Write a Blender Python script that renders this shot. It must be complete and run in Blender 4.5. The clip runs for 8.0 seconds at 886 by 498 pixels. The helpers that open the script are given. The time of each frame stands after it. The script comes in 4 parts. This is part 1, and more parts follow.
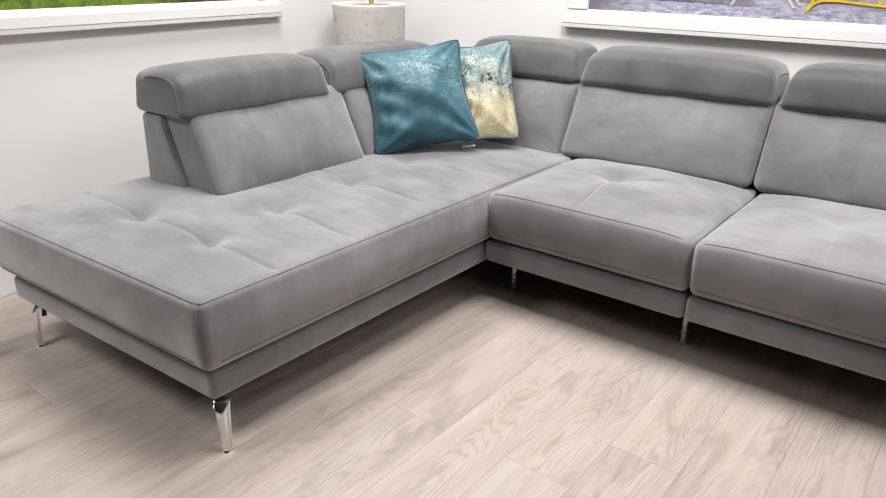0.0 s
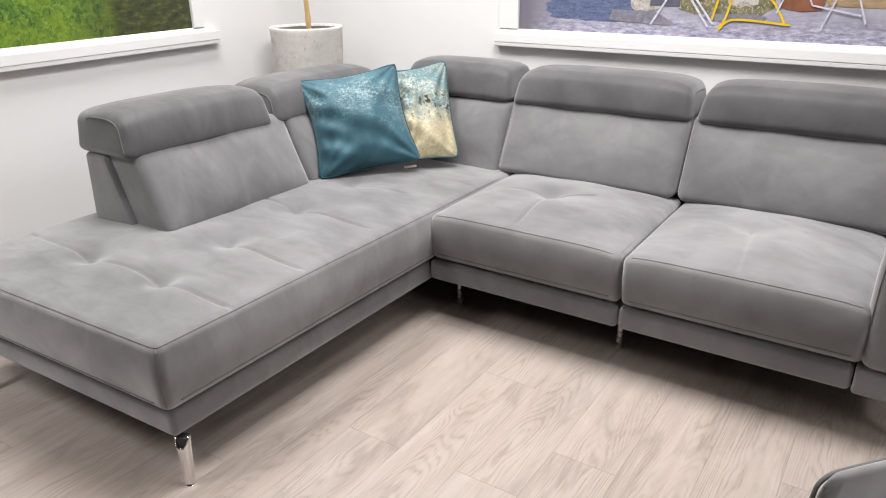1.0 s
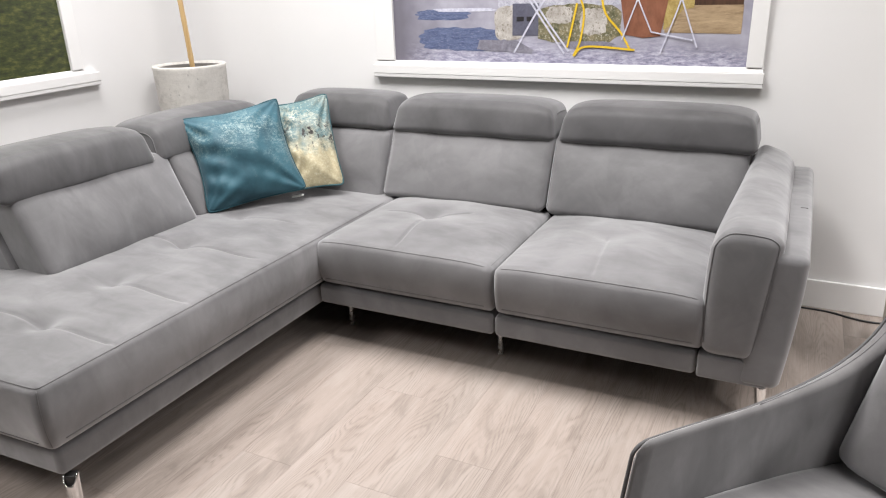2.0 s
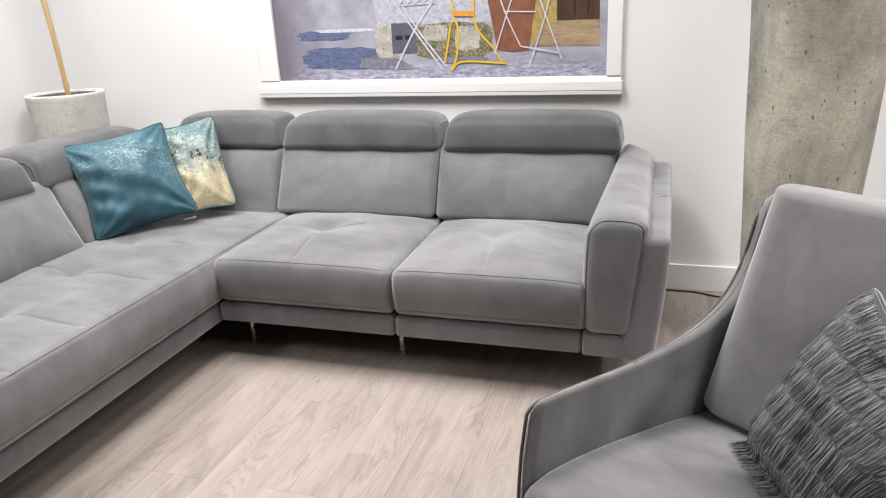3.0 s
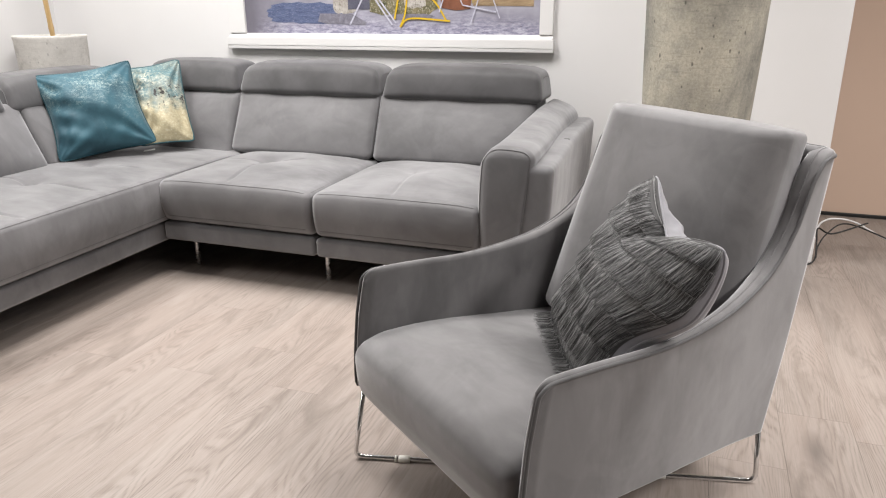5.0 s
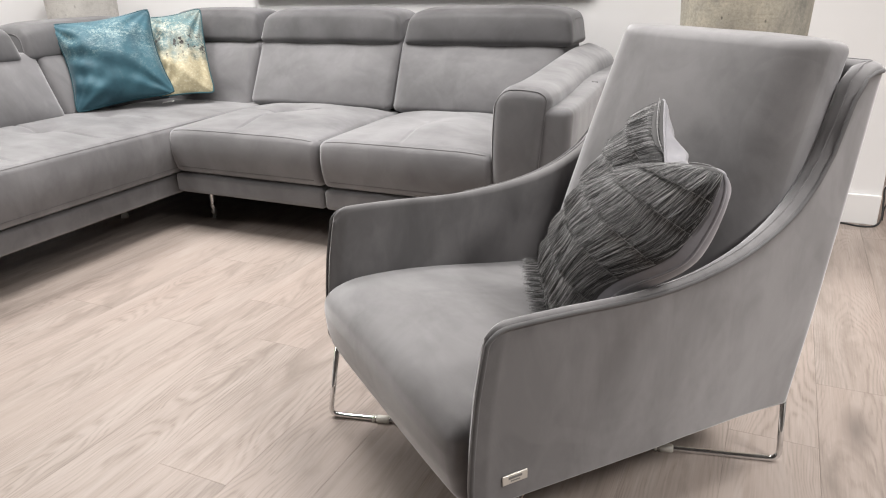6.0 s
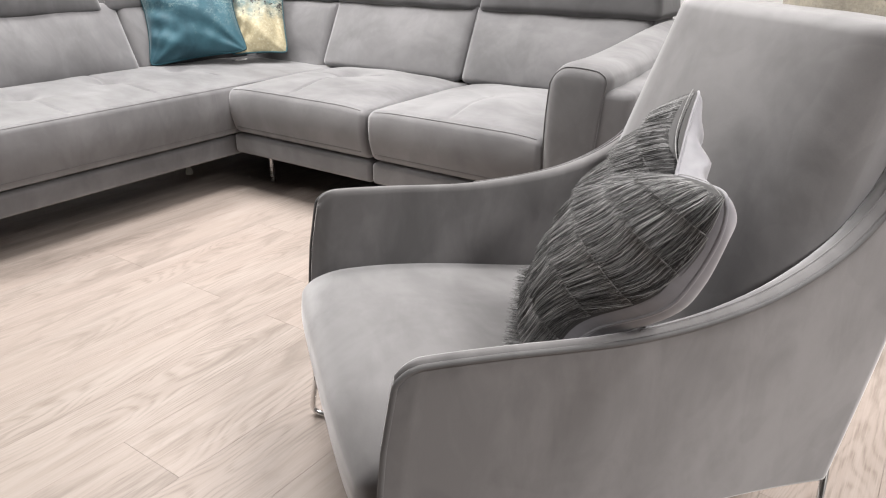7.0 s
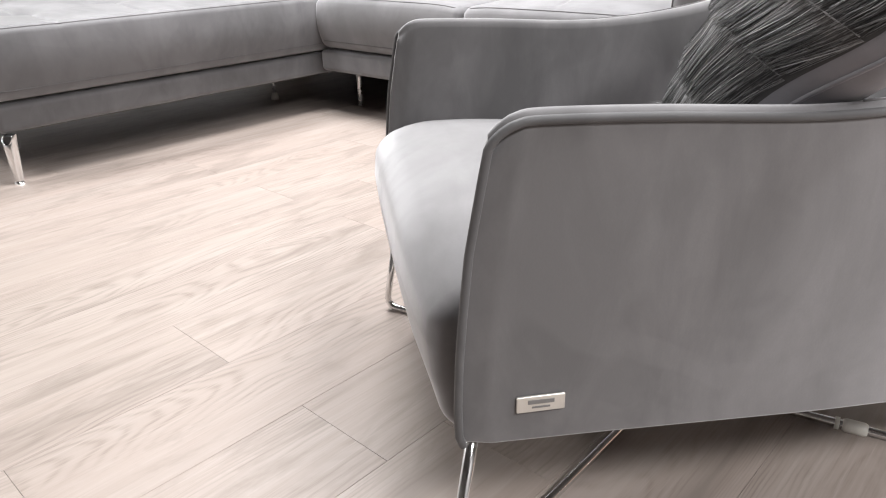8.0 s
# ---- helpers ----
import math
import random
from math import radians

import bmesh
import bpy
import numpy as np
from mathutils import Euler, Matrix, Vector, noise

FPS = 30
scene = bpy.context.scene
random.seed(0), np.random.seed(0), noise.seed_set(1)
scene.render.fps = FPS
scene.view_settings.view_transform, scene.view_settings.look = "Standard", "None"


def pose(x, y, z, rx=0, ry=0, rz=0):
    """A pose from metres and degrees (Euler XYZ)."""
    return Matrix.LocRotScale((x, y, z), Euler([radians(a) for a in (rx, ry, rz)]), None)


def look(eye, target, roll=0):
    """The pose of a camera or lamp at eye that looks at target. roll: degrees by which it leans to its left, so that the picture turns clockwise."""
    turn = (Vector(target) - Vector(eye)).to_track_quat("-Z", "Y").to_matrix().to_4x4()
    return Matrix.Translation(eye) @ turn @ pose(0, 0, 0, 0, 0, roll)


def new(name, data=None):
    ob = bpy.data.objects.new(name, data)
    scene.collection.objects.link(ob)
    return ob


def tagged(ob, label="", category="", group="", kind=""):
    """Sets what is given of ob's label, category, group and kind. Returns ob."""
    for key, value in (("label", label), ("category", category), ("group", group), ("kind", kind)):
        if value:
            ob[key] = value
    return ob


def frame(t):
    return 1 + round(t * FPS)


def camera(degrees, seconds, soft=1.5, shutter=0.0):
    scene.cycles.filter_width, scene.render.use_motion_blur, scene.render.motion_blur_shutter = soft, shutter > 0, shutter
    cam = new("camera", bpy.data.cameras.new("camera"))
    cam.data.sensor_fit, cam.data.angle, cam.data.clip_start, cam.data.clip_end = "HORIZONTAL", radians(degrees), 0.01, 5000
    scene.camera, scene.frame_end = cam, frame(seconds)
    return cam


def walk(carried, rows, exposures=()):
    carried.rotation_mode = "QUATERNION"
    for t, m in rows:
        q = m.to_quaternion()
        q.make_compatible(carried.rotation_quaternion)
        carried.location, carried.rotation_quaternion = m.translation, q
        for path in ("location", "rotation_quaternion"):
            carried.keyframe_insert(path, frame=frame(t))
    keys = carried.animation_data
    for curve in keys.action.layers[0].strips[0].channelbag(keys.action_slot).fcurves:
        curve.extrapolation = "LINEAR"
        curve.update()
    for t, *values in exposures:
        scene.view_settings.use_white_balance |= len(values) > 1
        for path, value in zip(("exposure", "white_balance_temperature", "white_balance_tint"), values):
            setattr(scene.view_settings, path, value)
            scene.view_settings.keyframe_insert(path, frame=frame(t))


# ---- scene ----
cam = camera(63.8, 8.0, soft=1.15)
METRES, EYE, TILT, LEAN, TURN = 8.0, 1.5, 0.0, 0.0, 0.0
PATH = [
    (0, (1.41, -2.056, 1.221), (0.27, -0.592, 0.474), 0.8),
    (0.5, (1.437, -2.095, 1.323), (0.356, -0.597, 0.556), 0.1),
    (1, (1.471, -2.101, 1.351), (0.444, -0.561, 0.593), -0.5),
    (1.5, (1.562, -2.122, 1.382), (0.614, -0.522, 0.647), -1.1),
    (2, (1.665, -2.155, 1.399), (0.823, -0.483, 0.695), -1.8),
    (2.2, (1.677, -2.185, 1.401), (0.897, -0.476, 0.716), -1.7),
    (3.3, (1.741, -2.346, 1.361), (1.209, -0.532, 0.707), -2.9),
    (3.5, (1.76, -2.399, 1.354), (1.245, -0.581, 0.699), -2.6),
    (4, (1.805, -2.497, 1.328), (1.302, -0.673, 0.679), -1.7),
    (4.5, (1.991, -2.502, 1.261), (1.444, -0.692, 0.61), -0.8),
    (4.7, (2.105, -2.486, 1.221), (1.526, -0.684, 0.576), -0.4),
    (5.8, (2.326, -2.317, 1.043), (1.545, -0.609, 0.357), -1.4),
    (6, (2.351, -2.238, 1.02), (1.552, -0.547, 0.31), -1.4),
    (6.5, (2.412, -2.071, 1.03), (1.534, -0.44, 0.277), -0.8),
    (7, (2.472, -1.927, 1.0), (1.411, -0.424, 0.213), 0.1),
    (7.5, (2.413, -1.838, 0.839), (1.217, -0.463, 0.014), -0.1),
    (8, (2.362, -1.801, 0.672), (1.108, -0.473, -0.143), -1.5),
]
walk(cam, [(t, look(eye, target, roll)) for t, eye, target, roll in PATH], exposures=[(0.0, 0.19, 6500, 10), (1.5, 0.14, 6500, 10), (3.5, 0.13, 6500, 10), (4.5, 0.10, 6600, 10), (5.8, 0.16, 6600, 10), (6.5, 0.25, 6600, 10), (7.2, 0.42, 6550, 10), (8.0, 0.62, 6350, 10)])




# ---- world and lamps ----
world = bpy.data.worlds.new("world")
world.use_nodes = True
world.node_tree.nodes["Background"].inputs[0].default_value = (1.0, 0.97, 0.94, 1)
world.node_tree.nodes["Background"].inputs[1].default_value = 0.25
scene.world = world
CEIL = 3.0


def area_lamp(name, x, y, z, sx, sy, watts, color=(1.0, 0.98, 0.97)):
    data = bpy.data.lights.new(name, "AREA")
    data.shape, data.size, data.size_y, data.energy, data.color = "RECTANGLE", sx, sy, watts, color
    data.spread = math.radians(136)
    ob = new(name, data)
    ob.matrix_world = pose(x, y, z)
    return ob


LAMPS = [  # ceiling panels, all out of view: x, y, size x, size y, watts
    (-0.92, 0.00, 0.6, 1.2, 36),
    (0.48, -0.25, 0.6, 1.2, 62),
    (1.95, 0.30, 0.6, 1.2, 30),
    (3.40, -0.10, 0.6, 1.2, 42),
    # added to brighten the chaise front and the floor before it
    (-1.10, -2.70, 0.6, 1.2, 45),
    # added to brighten the armchair's right side
    (4.60, -1.85, 0.6, 1.2, 112),
]
for lx, ly, lsx, lsy, lw in LAMPS:
    area_lamp("ceiling_lamp", lx, ly, CEIL - 0.045, lsx, lsy, lw)


# ---- materials ----
class Nodes:
    """A small helper round one node material."""

    def __init__(self, name, rough=0.6, metal=0.0):
        self.mat = bpy.data.materials.new(name)
        self.mat.use_nodes = True
        self.tree = self.mat.node_tree
        self.bsdf = self.tree.nodes["Principled BSDF"]
        self.bsdf.inputs["Roughness"].default_value = rough
        self.bsdf.inputs["Metallic"].default_value = metal
        self.coord = self.tree.nodes.new("ShaderNodeTexCoord").outputs["Object"]

    def node(self, kind, **values):
        n = self.tree.nodes.new(kind)
        for key, value in values.items():
            socket = n.inputs[key.replace("_", " ")]
            if hasattr(value, "is_output"):
                self.tree.links.new(value, socket)
            else:
                socket.default_value = value
        return n

    def link(self, a, b):
        self.tree.links.new(a, b)

    def mapped(self, scale=(1, 1, 1), vector=None, rotation=(0, 0, 0)):
        return self.node("ShaderNodeMapping", Vector=vector or self.coord, Scale=scale, Rotation=rotation).outputs[0]

    def noise(self, scale, detail=4.0, rough=0.55, vector=None, distortion=0.0):
        return self.node("ShaderNodeTexNoise", Vector=vector or self.coord, Scale=scale, Detail=detail, Roughness=rough, Distortion=distortion).outputs["Fac"]

    def ramp(self, fac, stops):
        n = self.tree.nodes.new("ShaderNodeValToRGB")
        els = n.color_ramp.elements
        while len(els) < len(stops):
            els.new(0.5)
        for el, (at, col) in zip(els, stops):
            el.position = at
            el.color = (*col, 1) if len(col) == 3 else col
        self.link(fac, n.inputs[0])
        return n.outputs[0]

    def grey(self, fac, lo, hi, a=0.0, b=1.0):
        n = self.node("ShaderNodeMapRange", Value=fac, From_Min=lo, From_Max=hi, To_Min=a, To_Max=b)
        return n.outputs[0]

    def math(self, op, a, b=0.0):
        n = self.tree.nodes.new("ShaderNodeMath")
        n.operation = op
        for k, v in enumerate((a, b)):
            if hasattr(v, "is_output"):
                self.link(v, n.inputs[k])
            else:
                n.inputs[k].default_value = v
        return n.outputs[0]

    def mix(self, fac, a, b, blend="MIX"):
        n = self.tree.nodes.new("ShaderNodeMix")
        n.data_type, n.blend_type = "RGBA", blend
        for sock, v in ((n.inputs[0], fac), (n.inputs[6], a), (n.inputs[7], b)):
            if hasattr(v, "is_output"):
                self.link(v, sock)
            else:
                sock.default_value = v if isinstance(v, float) else (*v, 1)
        return n.outputs[2]

    def bump(self, height, strength=0.3, distance=0.002, normal=None):
        n = self.node("ShaderNodeBump", Height=height, Strength=strength, Distance=distance)
        if normal:
            self.link(normal, n.inputs["Normal"])
        return n.outputs[0]

    def done(self, color=None, normal=None, rough=None):
        if color is not None:
            if hasattr(color, "is_output"):
                self.link(color, self.bsdf.inputs["Base Color"])
            else:
                self.bsdf.inputs["Base Color"].default_value = (*color, 1)
        if normal:
            self.link(normal, self.bsdf.inputs["Normal"])
        if rough:
            self.link(rough, self.bsdf.inputs["Roughness"])
        return self.mat


def plush(name, base, sheen=0.35, nap=0.16, rough=0.58, halo=0.58):
    """Brushed microfibre: broad nap patches, hand strokes, fine grain, a soft sheen."""
    m = Nodes(name, rough=rough)
    patches = m.noise(1.6, 5.0, 0.55, distortion=0.8)
    strokes = m.noise(6.0, 5.0, 0.6, vector=m.mapped((1.0, 2.2, 0.9), rotation=(0.3, 0.2, 0.6)), distortion=0.6)
    marks = m.noise(9.0, 2.0, 0.4, distortion=0.9)
    grain = m.noise(420.0, 2.0, 0.6)
    f = m.math("ADD", m.math("MULTIPLY", patches, 0.6), m.math("MULTIPLY", strokes, 0.4))
    dark, light = tuple(c * (1 - nap) for c in base), tuple(c * (1 + nap) for c in base)
    c = m.mix(m.grey(f, 0.40, 0.60), dark, light)
    c = m.mix(m.grey(marks, 0.62, 0.67, 0.0, 0.14), c, tuple(c0 * 0.74 for c0 in base))
    smudge = m.noise(3.4, 3.0, 0.5, distortion=1.4)
    c = m.mix(m.grey(smudge, 0.53, 0.555, 0.0, 0.22), c, tuple(c0 * 0.66 for c0 in base))
    c = m.mix(m.grey(smudge, 0.42, 0.38, 0.0, 0.18), c, tuple(c0 * 1.5 for c0 in base))
    c = m.mix(m.grey(grain, 0.3, 0.7, 0.0, 0.16), c, tuple(c0 * 0.75 for c0 in base))
    m.link(m.grey(f, 0.36, 0.64, min(1.0, sheen) * 0.72, min(1.0, sheen * 1.25)), m.bsdf.inputs["Sheen Weight"])
    m.bsdf.inputs["Sheen Roughness"].default_value = halo
    m.bsdf.inputs["Sheen Tint"].default_value = (0.98, 0.98, 1.0, 1)
    m.bsdf.inputs["Specular IOR Level"].default_value = 0.26
    folds = m.noise(4.5, 3.0, 0.5, distortion=0.3)
    n1 = m.bump(folds, 0.22, 0.02)
    return m.done(c, m.bump(grain, 0.10, 0.0006, n1))


FABRIC = plush("sofa_microfibre", (0.090, 0.087, 0.090), sheen=0.56, nap=0.21, halo=0.60)
# Same cloth as FABRIC: the headrests' darker nap shading is put into the colour
FABRIC_NAP_SHADE = plush("sofa_microfibre_nap_shade", (0.050, 0.048, 0.050), sheen=0.40, nap=0.24, halo=0.58)
FABRIC_SEAM = plush("sofa_seam", (0.12, 0.117, 0.119), sheen=0.05)
CHAIR_FABRIC = plush("chair_velvet", (0.120, 0.115, 0.116), sheen=1.0, nap=0.24, halo=0.47)
# Piping darker than the velvet: shade of the groove beside it put into the colour
CHAIR_PIPING = plush("chair_piping", (0.085, 0.083, 0.084), sheen=0.1)


def painted(name, color, rough=0.7, bump=0.15, scale=140.0, spread=0.04):
    m = Nodes(name, rough=rough)
    big, fine = m.noise(1.3, 4.0), m.noise(scale, 3.0)
    c = m.mix(m.grey(big, 0.3, 0.7), tuple(v * (1 - spread) for v in color), color)
    return m.done(c, m.bump(fine, bump, 0.0008))


WALL_WHITE = painted("wall_paint", (0.745, 0.738, 0.738))
WALL_BEIGE = painted("wall_beige", (0.70, 0.52, 0.41))
# The closing walls are out of view; this grey weakens their fill light
WALL_FAR = painted("wall_grey", (0.22, 0.215, 0.21))
# Unseen ceiling, coloured dark to hold down the bounce light
CEILING_DARK = painted("ceiling_paint", (0.13, 0.13, 0.13))
TRIM_WHITE = painted("trim_gloss", (0.765, 0.757, 0.752), rough=0.4, bump=0.08, scale=60)
# Darker copy of TRIM_WHITE: shade below the sills put into the colour
TRIM_LOW = painted("trim_shaded", (0.64, 0.632, 0.63), rough=0.5, bump=0.08, scale=60)


def wood():
    """Bleached oak laminate, grain along y, each plank with its own figure."""
    m = Nodes("oak_laminate", rough=0.42)
    info = m.tree.nodes.new("ShaderNodeObjectInfo")
    geo = m.tree.nodes.new("ShaderNodeNewGeometry")
    shift = m.node("ShaderNodeCombineXYZ", X=m.math("MULTIPLY", info.outputs["Random"], 37.0), Y=m.math("MULTIPLY", info.outputs["Random"], 91.0), Z=m.math("MULTIPLY", geo.outputs["Random Per Island"], 53.0))
    v = m.node("ShaderNodeVectorMath", Vector=geo.outputs["Position"])
    v.operation = "ADD"
    m.link(shift.outputs[0], v.inputs[1])
    p = v.outputs[0]
    at = m.node("ShaderNodeSeparateXYZ", Vector=geo.outputs["Position"])
    across = m.math("ADD", m.math("FRACT", m.math("DIVIDE", m.math("ADD", at.outputs[0], 18.13), 0.195)), -0.5)
    across = m.math("ADD", across, m.grey(info.outputs["Random"], 0.0, 1.0, -0.22, 0.22))
    wander = m.noise(1.0, 2.0, 0.45, vector=m.mapped((5.0, 1.1, 1), p), distortion=0.4)
    waver = m.noise(1.0, 3.0, 0.5, vector=m.mapped((30.0, 9.0, 1), p))
    hill = m.math("MULTIPLY", m.math("MULTIPLY", across, across), 34.0)
    along = m.math("MULTIPLY", at.outputs[1], m.grey(info.outputs["Random"], 0.0, 1.0, 3.0, 8.0))
    level = m.math("ADD", m.math("ADD", hill, along), m.math("ADD", m.math("MULTIPLY", wander, 22.0), m.math("MULTIPLY", waver, 1.3)))
    rings = m.grey(m.math("SINE", m.math("MULTIPLY", level, 6.283)), -1.0, 1.0)
    rings = m.math("POWER", rings, 2.2)
    fibre = m.noise(1.0, 4.0, 0.7, vector=m.mapped((230.0, 7.0, 1), p))
    streak = m.noise(1.0, 4.0, 0.6, vector=m.mapped((34.0, 1.0, 1), p))
    tone = m.noise(1.0, 2.0, 0.5, vector=m.mapped((3.0, 0.7, 1), p))
    where = m.grey(m.noise(1.0, 3.0, 0.6, vector=m.mapped((6.0, 1.3, 1), p)), 0.38, 0.56)
    c = m.mix(m.grey(streak, 0.3, 0.7), (0.262, 0.220, 0.193), (0.326, 0.281, 0.252))
    c = m.mix(m.grey(tone, 0.35, 0.65, 0.0, 0.4), c, (0.312, 0.250, 0.217))
    broken = m.grey(fibre, 0.30, 0.62)
    c = m.mix(m.math("MULTIPLY", m.math("MULTIPLY", rings, where), m.math("MULTIPLY", broken, 0.58)), c, (0.135, 0.108, 0.091))
    c = m.mix(m.grey(fibre, 0.54, 0.72, 0.0, 0.24), c, (0.178, 0.143, 0.121))
    c = m.mix(m.grey(fibre, 0.46, 0.26, 0.0, 0.24), c, (0.43, 0.385, 0.352))
    blotch = m.noise(1.0, 5.0, 0.65, vector=m.mapped((10.0, 2.2, 1), p), distortion=0.7)
    c = m.mix(m.grey(blotch, 0.52, 0.70, 0.0, 0.72), c, (0.168, 0.140, 0.121))
    c = m.mix(m.grey(blotch, 0.46, 0.28, 0.0, 0.45), c, (0.362, 0.318, 0.290))
    knots = m.tree.nodes.new("ShaderNodeTexVoronoi")
    m.link(m.mapped((3.6, 1.15, 1), p), knots.inputs["Vector"])
    knots.inputs["Scale"].default_value = 1.0
    near = m.grey(m.math("ADD", knots.outputs["Distance"], m.math("MULTIPLY", fibre, 0.05)), 0.03, 0.17, 0.85, 0.0)
    c = m.mix(near, c, (0.125, 0.105, 0.094))
    c = m.mix(m.grey(info.outputs["Random"], 0.0, 1.0, 0.0, 0.16), c, (0.247, 0.217, 0.195))
    m.bsdf.inputs["Specular IOR Level"].default_value = 0.35
    return m.done(c, m.bump(fibre, 0.15, 0.0008), m.grey(fibre, 0.3, 0.7, 0.38, 0.52))


WOOD = wood()
JOINT = painted("floor_joint", (0.24, 0.205, 0.18), rough=0.8)


def concrete(name, light, dark, patch, pits=0.5, stain=0.0, grit=0.45):
    m = Nodes(name, rough=0.85)
    big = m.noise(2.6, 6.0, 0.65, vector=m.mapped((1, 1, 0.5)), distortion=0.4)
    mid = m.noise(14.0, 7.0, 0.72)
    fine = m.noise(120.0, 4.0, 0.7)
    scratch = m.noise(1.0, 5.0, 0.7, vector=m.mapped((9, 9, 130)))
    c = m.mix(m.grey(m.math("ADD", big, stain), 0.42, 0.62), light, dark)
    c = m.mix(m.grey(mid, 0.48, 0.66, 0.0, 0.85), c, patch)
    c = m.mix(m.grey(fine, 0.35, 0.75, 0.0, grit), c, tuple(v * 0.5 for v in dark))
    c = m.mix(m.grey(scratch, 0.55, 0.72, 0.0, 0.4), c, tuple(v * 0.6 for v in dark))
    holes = None
    for scale, wide in ((24.0, 0.40), (58.0, 0.36)):
        v = m.tree.nodes.new("ShaderNodeTexVoronoi")
        m.link(m.mapped((1.4, 1.4, 0.8)), v.inputs["Vector"])
        v.inputs["Scale"].default_value = scale
        hole = m.grey(m.math("ADD", v.outputs["Distance"], m.math("MULTIPLY", mid, 0.55)), wide - 0.07, wide + 0.01, 1.0, 0.0)
        holes = hole if holes is None else m.math("MAXIMUM", holes, hole)
    c = m.mix(m.math("MULTIPLY", holes, pits), c, tuple(v0 * 0.35 for v0 in dark))
    h = m.math("SUBTRACT", m.math("MULTIPLY", mid, 0.6), m.math("MULTIPLY", holes, 0.8))
    return m.done(c, m.bump(h, 0.5, 0.004, m.bump(fine, 0.3, 0.001)))


COLUMN = concrete("raw_concrete", (0.53, 0.49, 0.40), (0.20, 0.195, 0.172), (0.37, 0.35, 0.30), 0.7, 0.03)
PLANTER = concrete("cast_concrete", (0.63, 0.605, 0.57), (0.53, 0.51, 0.48), (0.44, 0.42, 0.39), 0.35, grit=0.20)


def plain(name, color, rough=0.5, metal=0.0):
    m = Nodes(name, rough=rough, metal=metal)
    n = m.noise(60.0, 3.0)
    return m.done(m.mix(m.grey(n, 0.3, 0.7, 0.0, 1.0), tuple(c * 0.93 for c in color), color), m.bump(n, 0.03, 0.0005), m.grey(n, 0.3, 0.7, rough * 0.85, min(1, rough * 1.15)))


CHROME = plain("chrome", (0.80, 0.80, 0.80), 0.10, 1.0)
STEEL = plain("satin_steel", (0.62, 0.61, 0.60), 0.28, 1.0)
BLACK = plain("black_plastic", (0.012, 0.012, 0.012), 0.5)
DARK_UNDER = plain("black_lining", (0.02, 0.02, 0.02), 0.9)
CLEAR = plain("milky_plastic", (0.72, 0.70, 0.64), 0.35)
LABEL = plain("satin_tag", (0.62, 0.60, 0.56), 0.38, 0.75)
INK = plain("dark_print", (0.16, 0.155, 0.15), 0.6)
SOIL = concrete("soil", (0.05, 0.042, 0.035), (0.025, 0.02, 0.016), (0.07, 0.06, 0.05))


def bamboo_mat():
    m = Nodes("bamboo", rough=0.45)
    f = m.noise(1.0, 4.0, 0.6, vector=m.mapped((60, 60, 4)))
    return m.done(m.mix(m.grey(f, 0.3, 0.7), (0.42, 0.27, 0.11), (0.60, 0.43, 0.22)), m.bump(f, 0.2, 0.001))


BAMBOO = bamboo_mat()


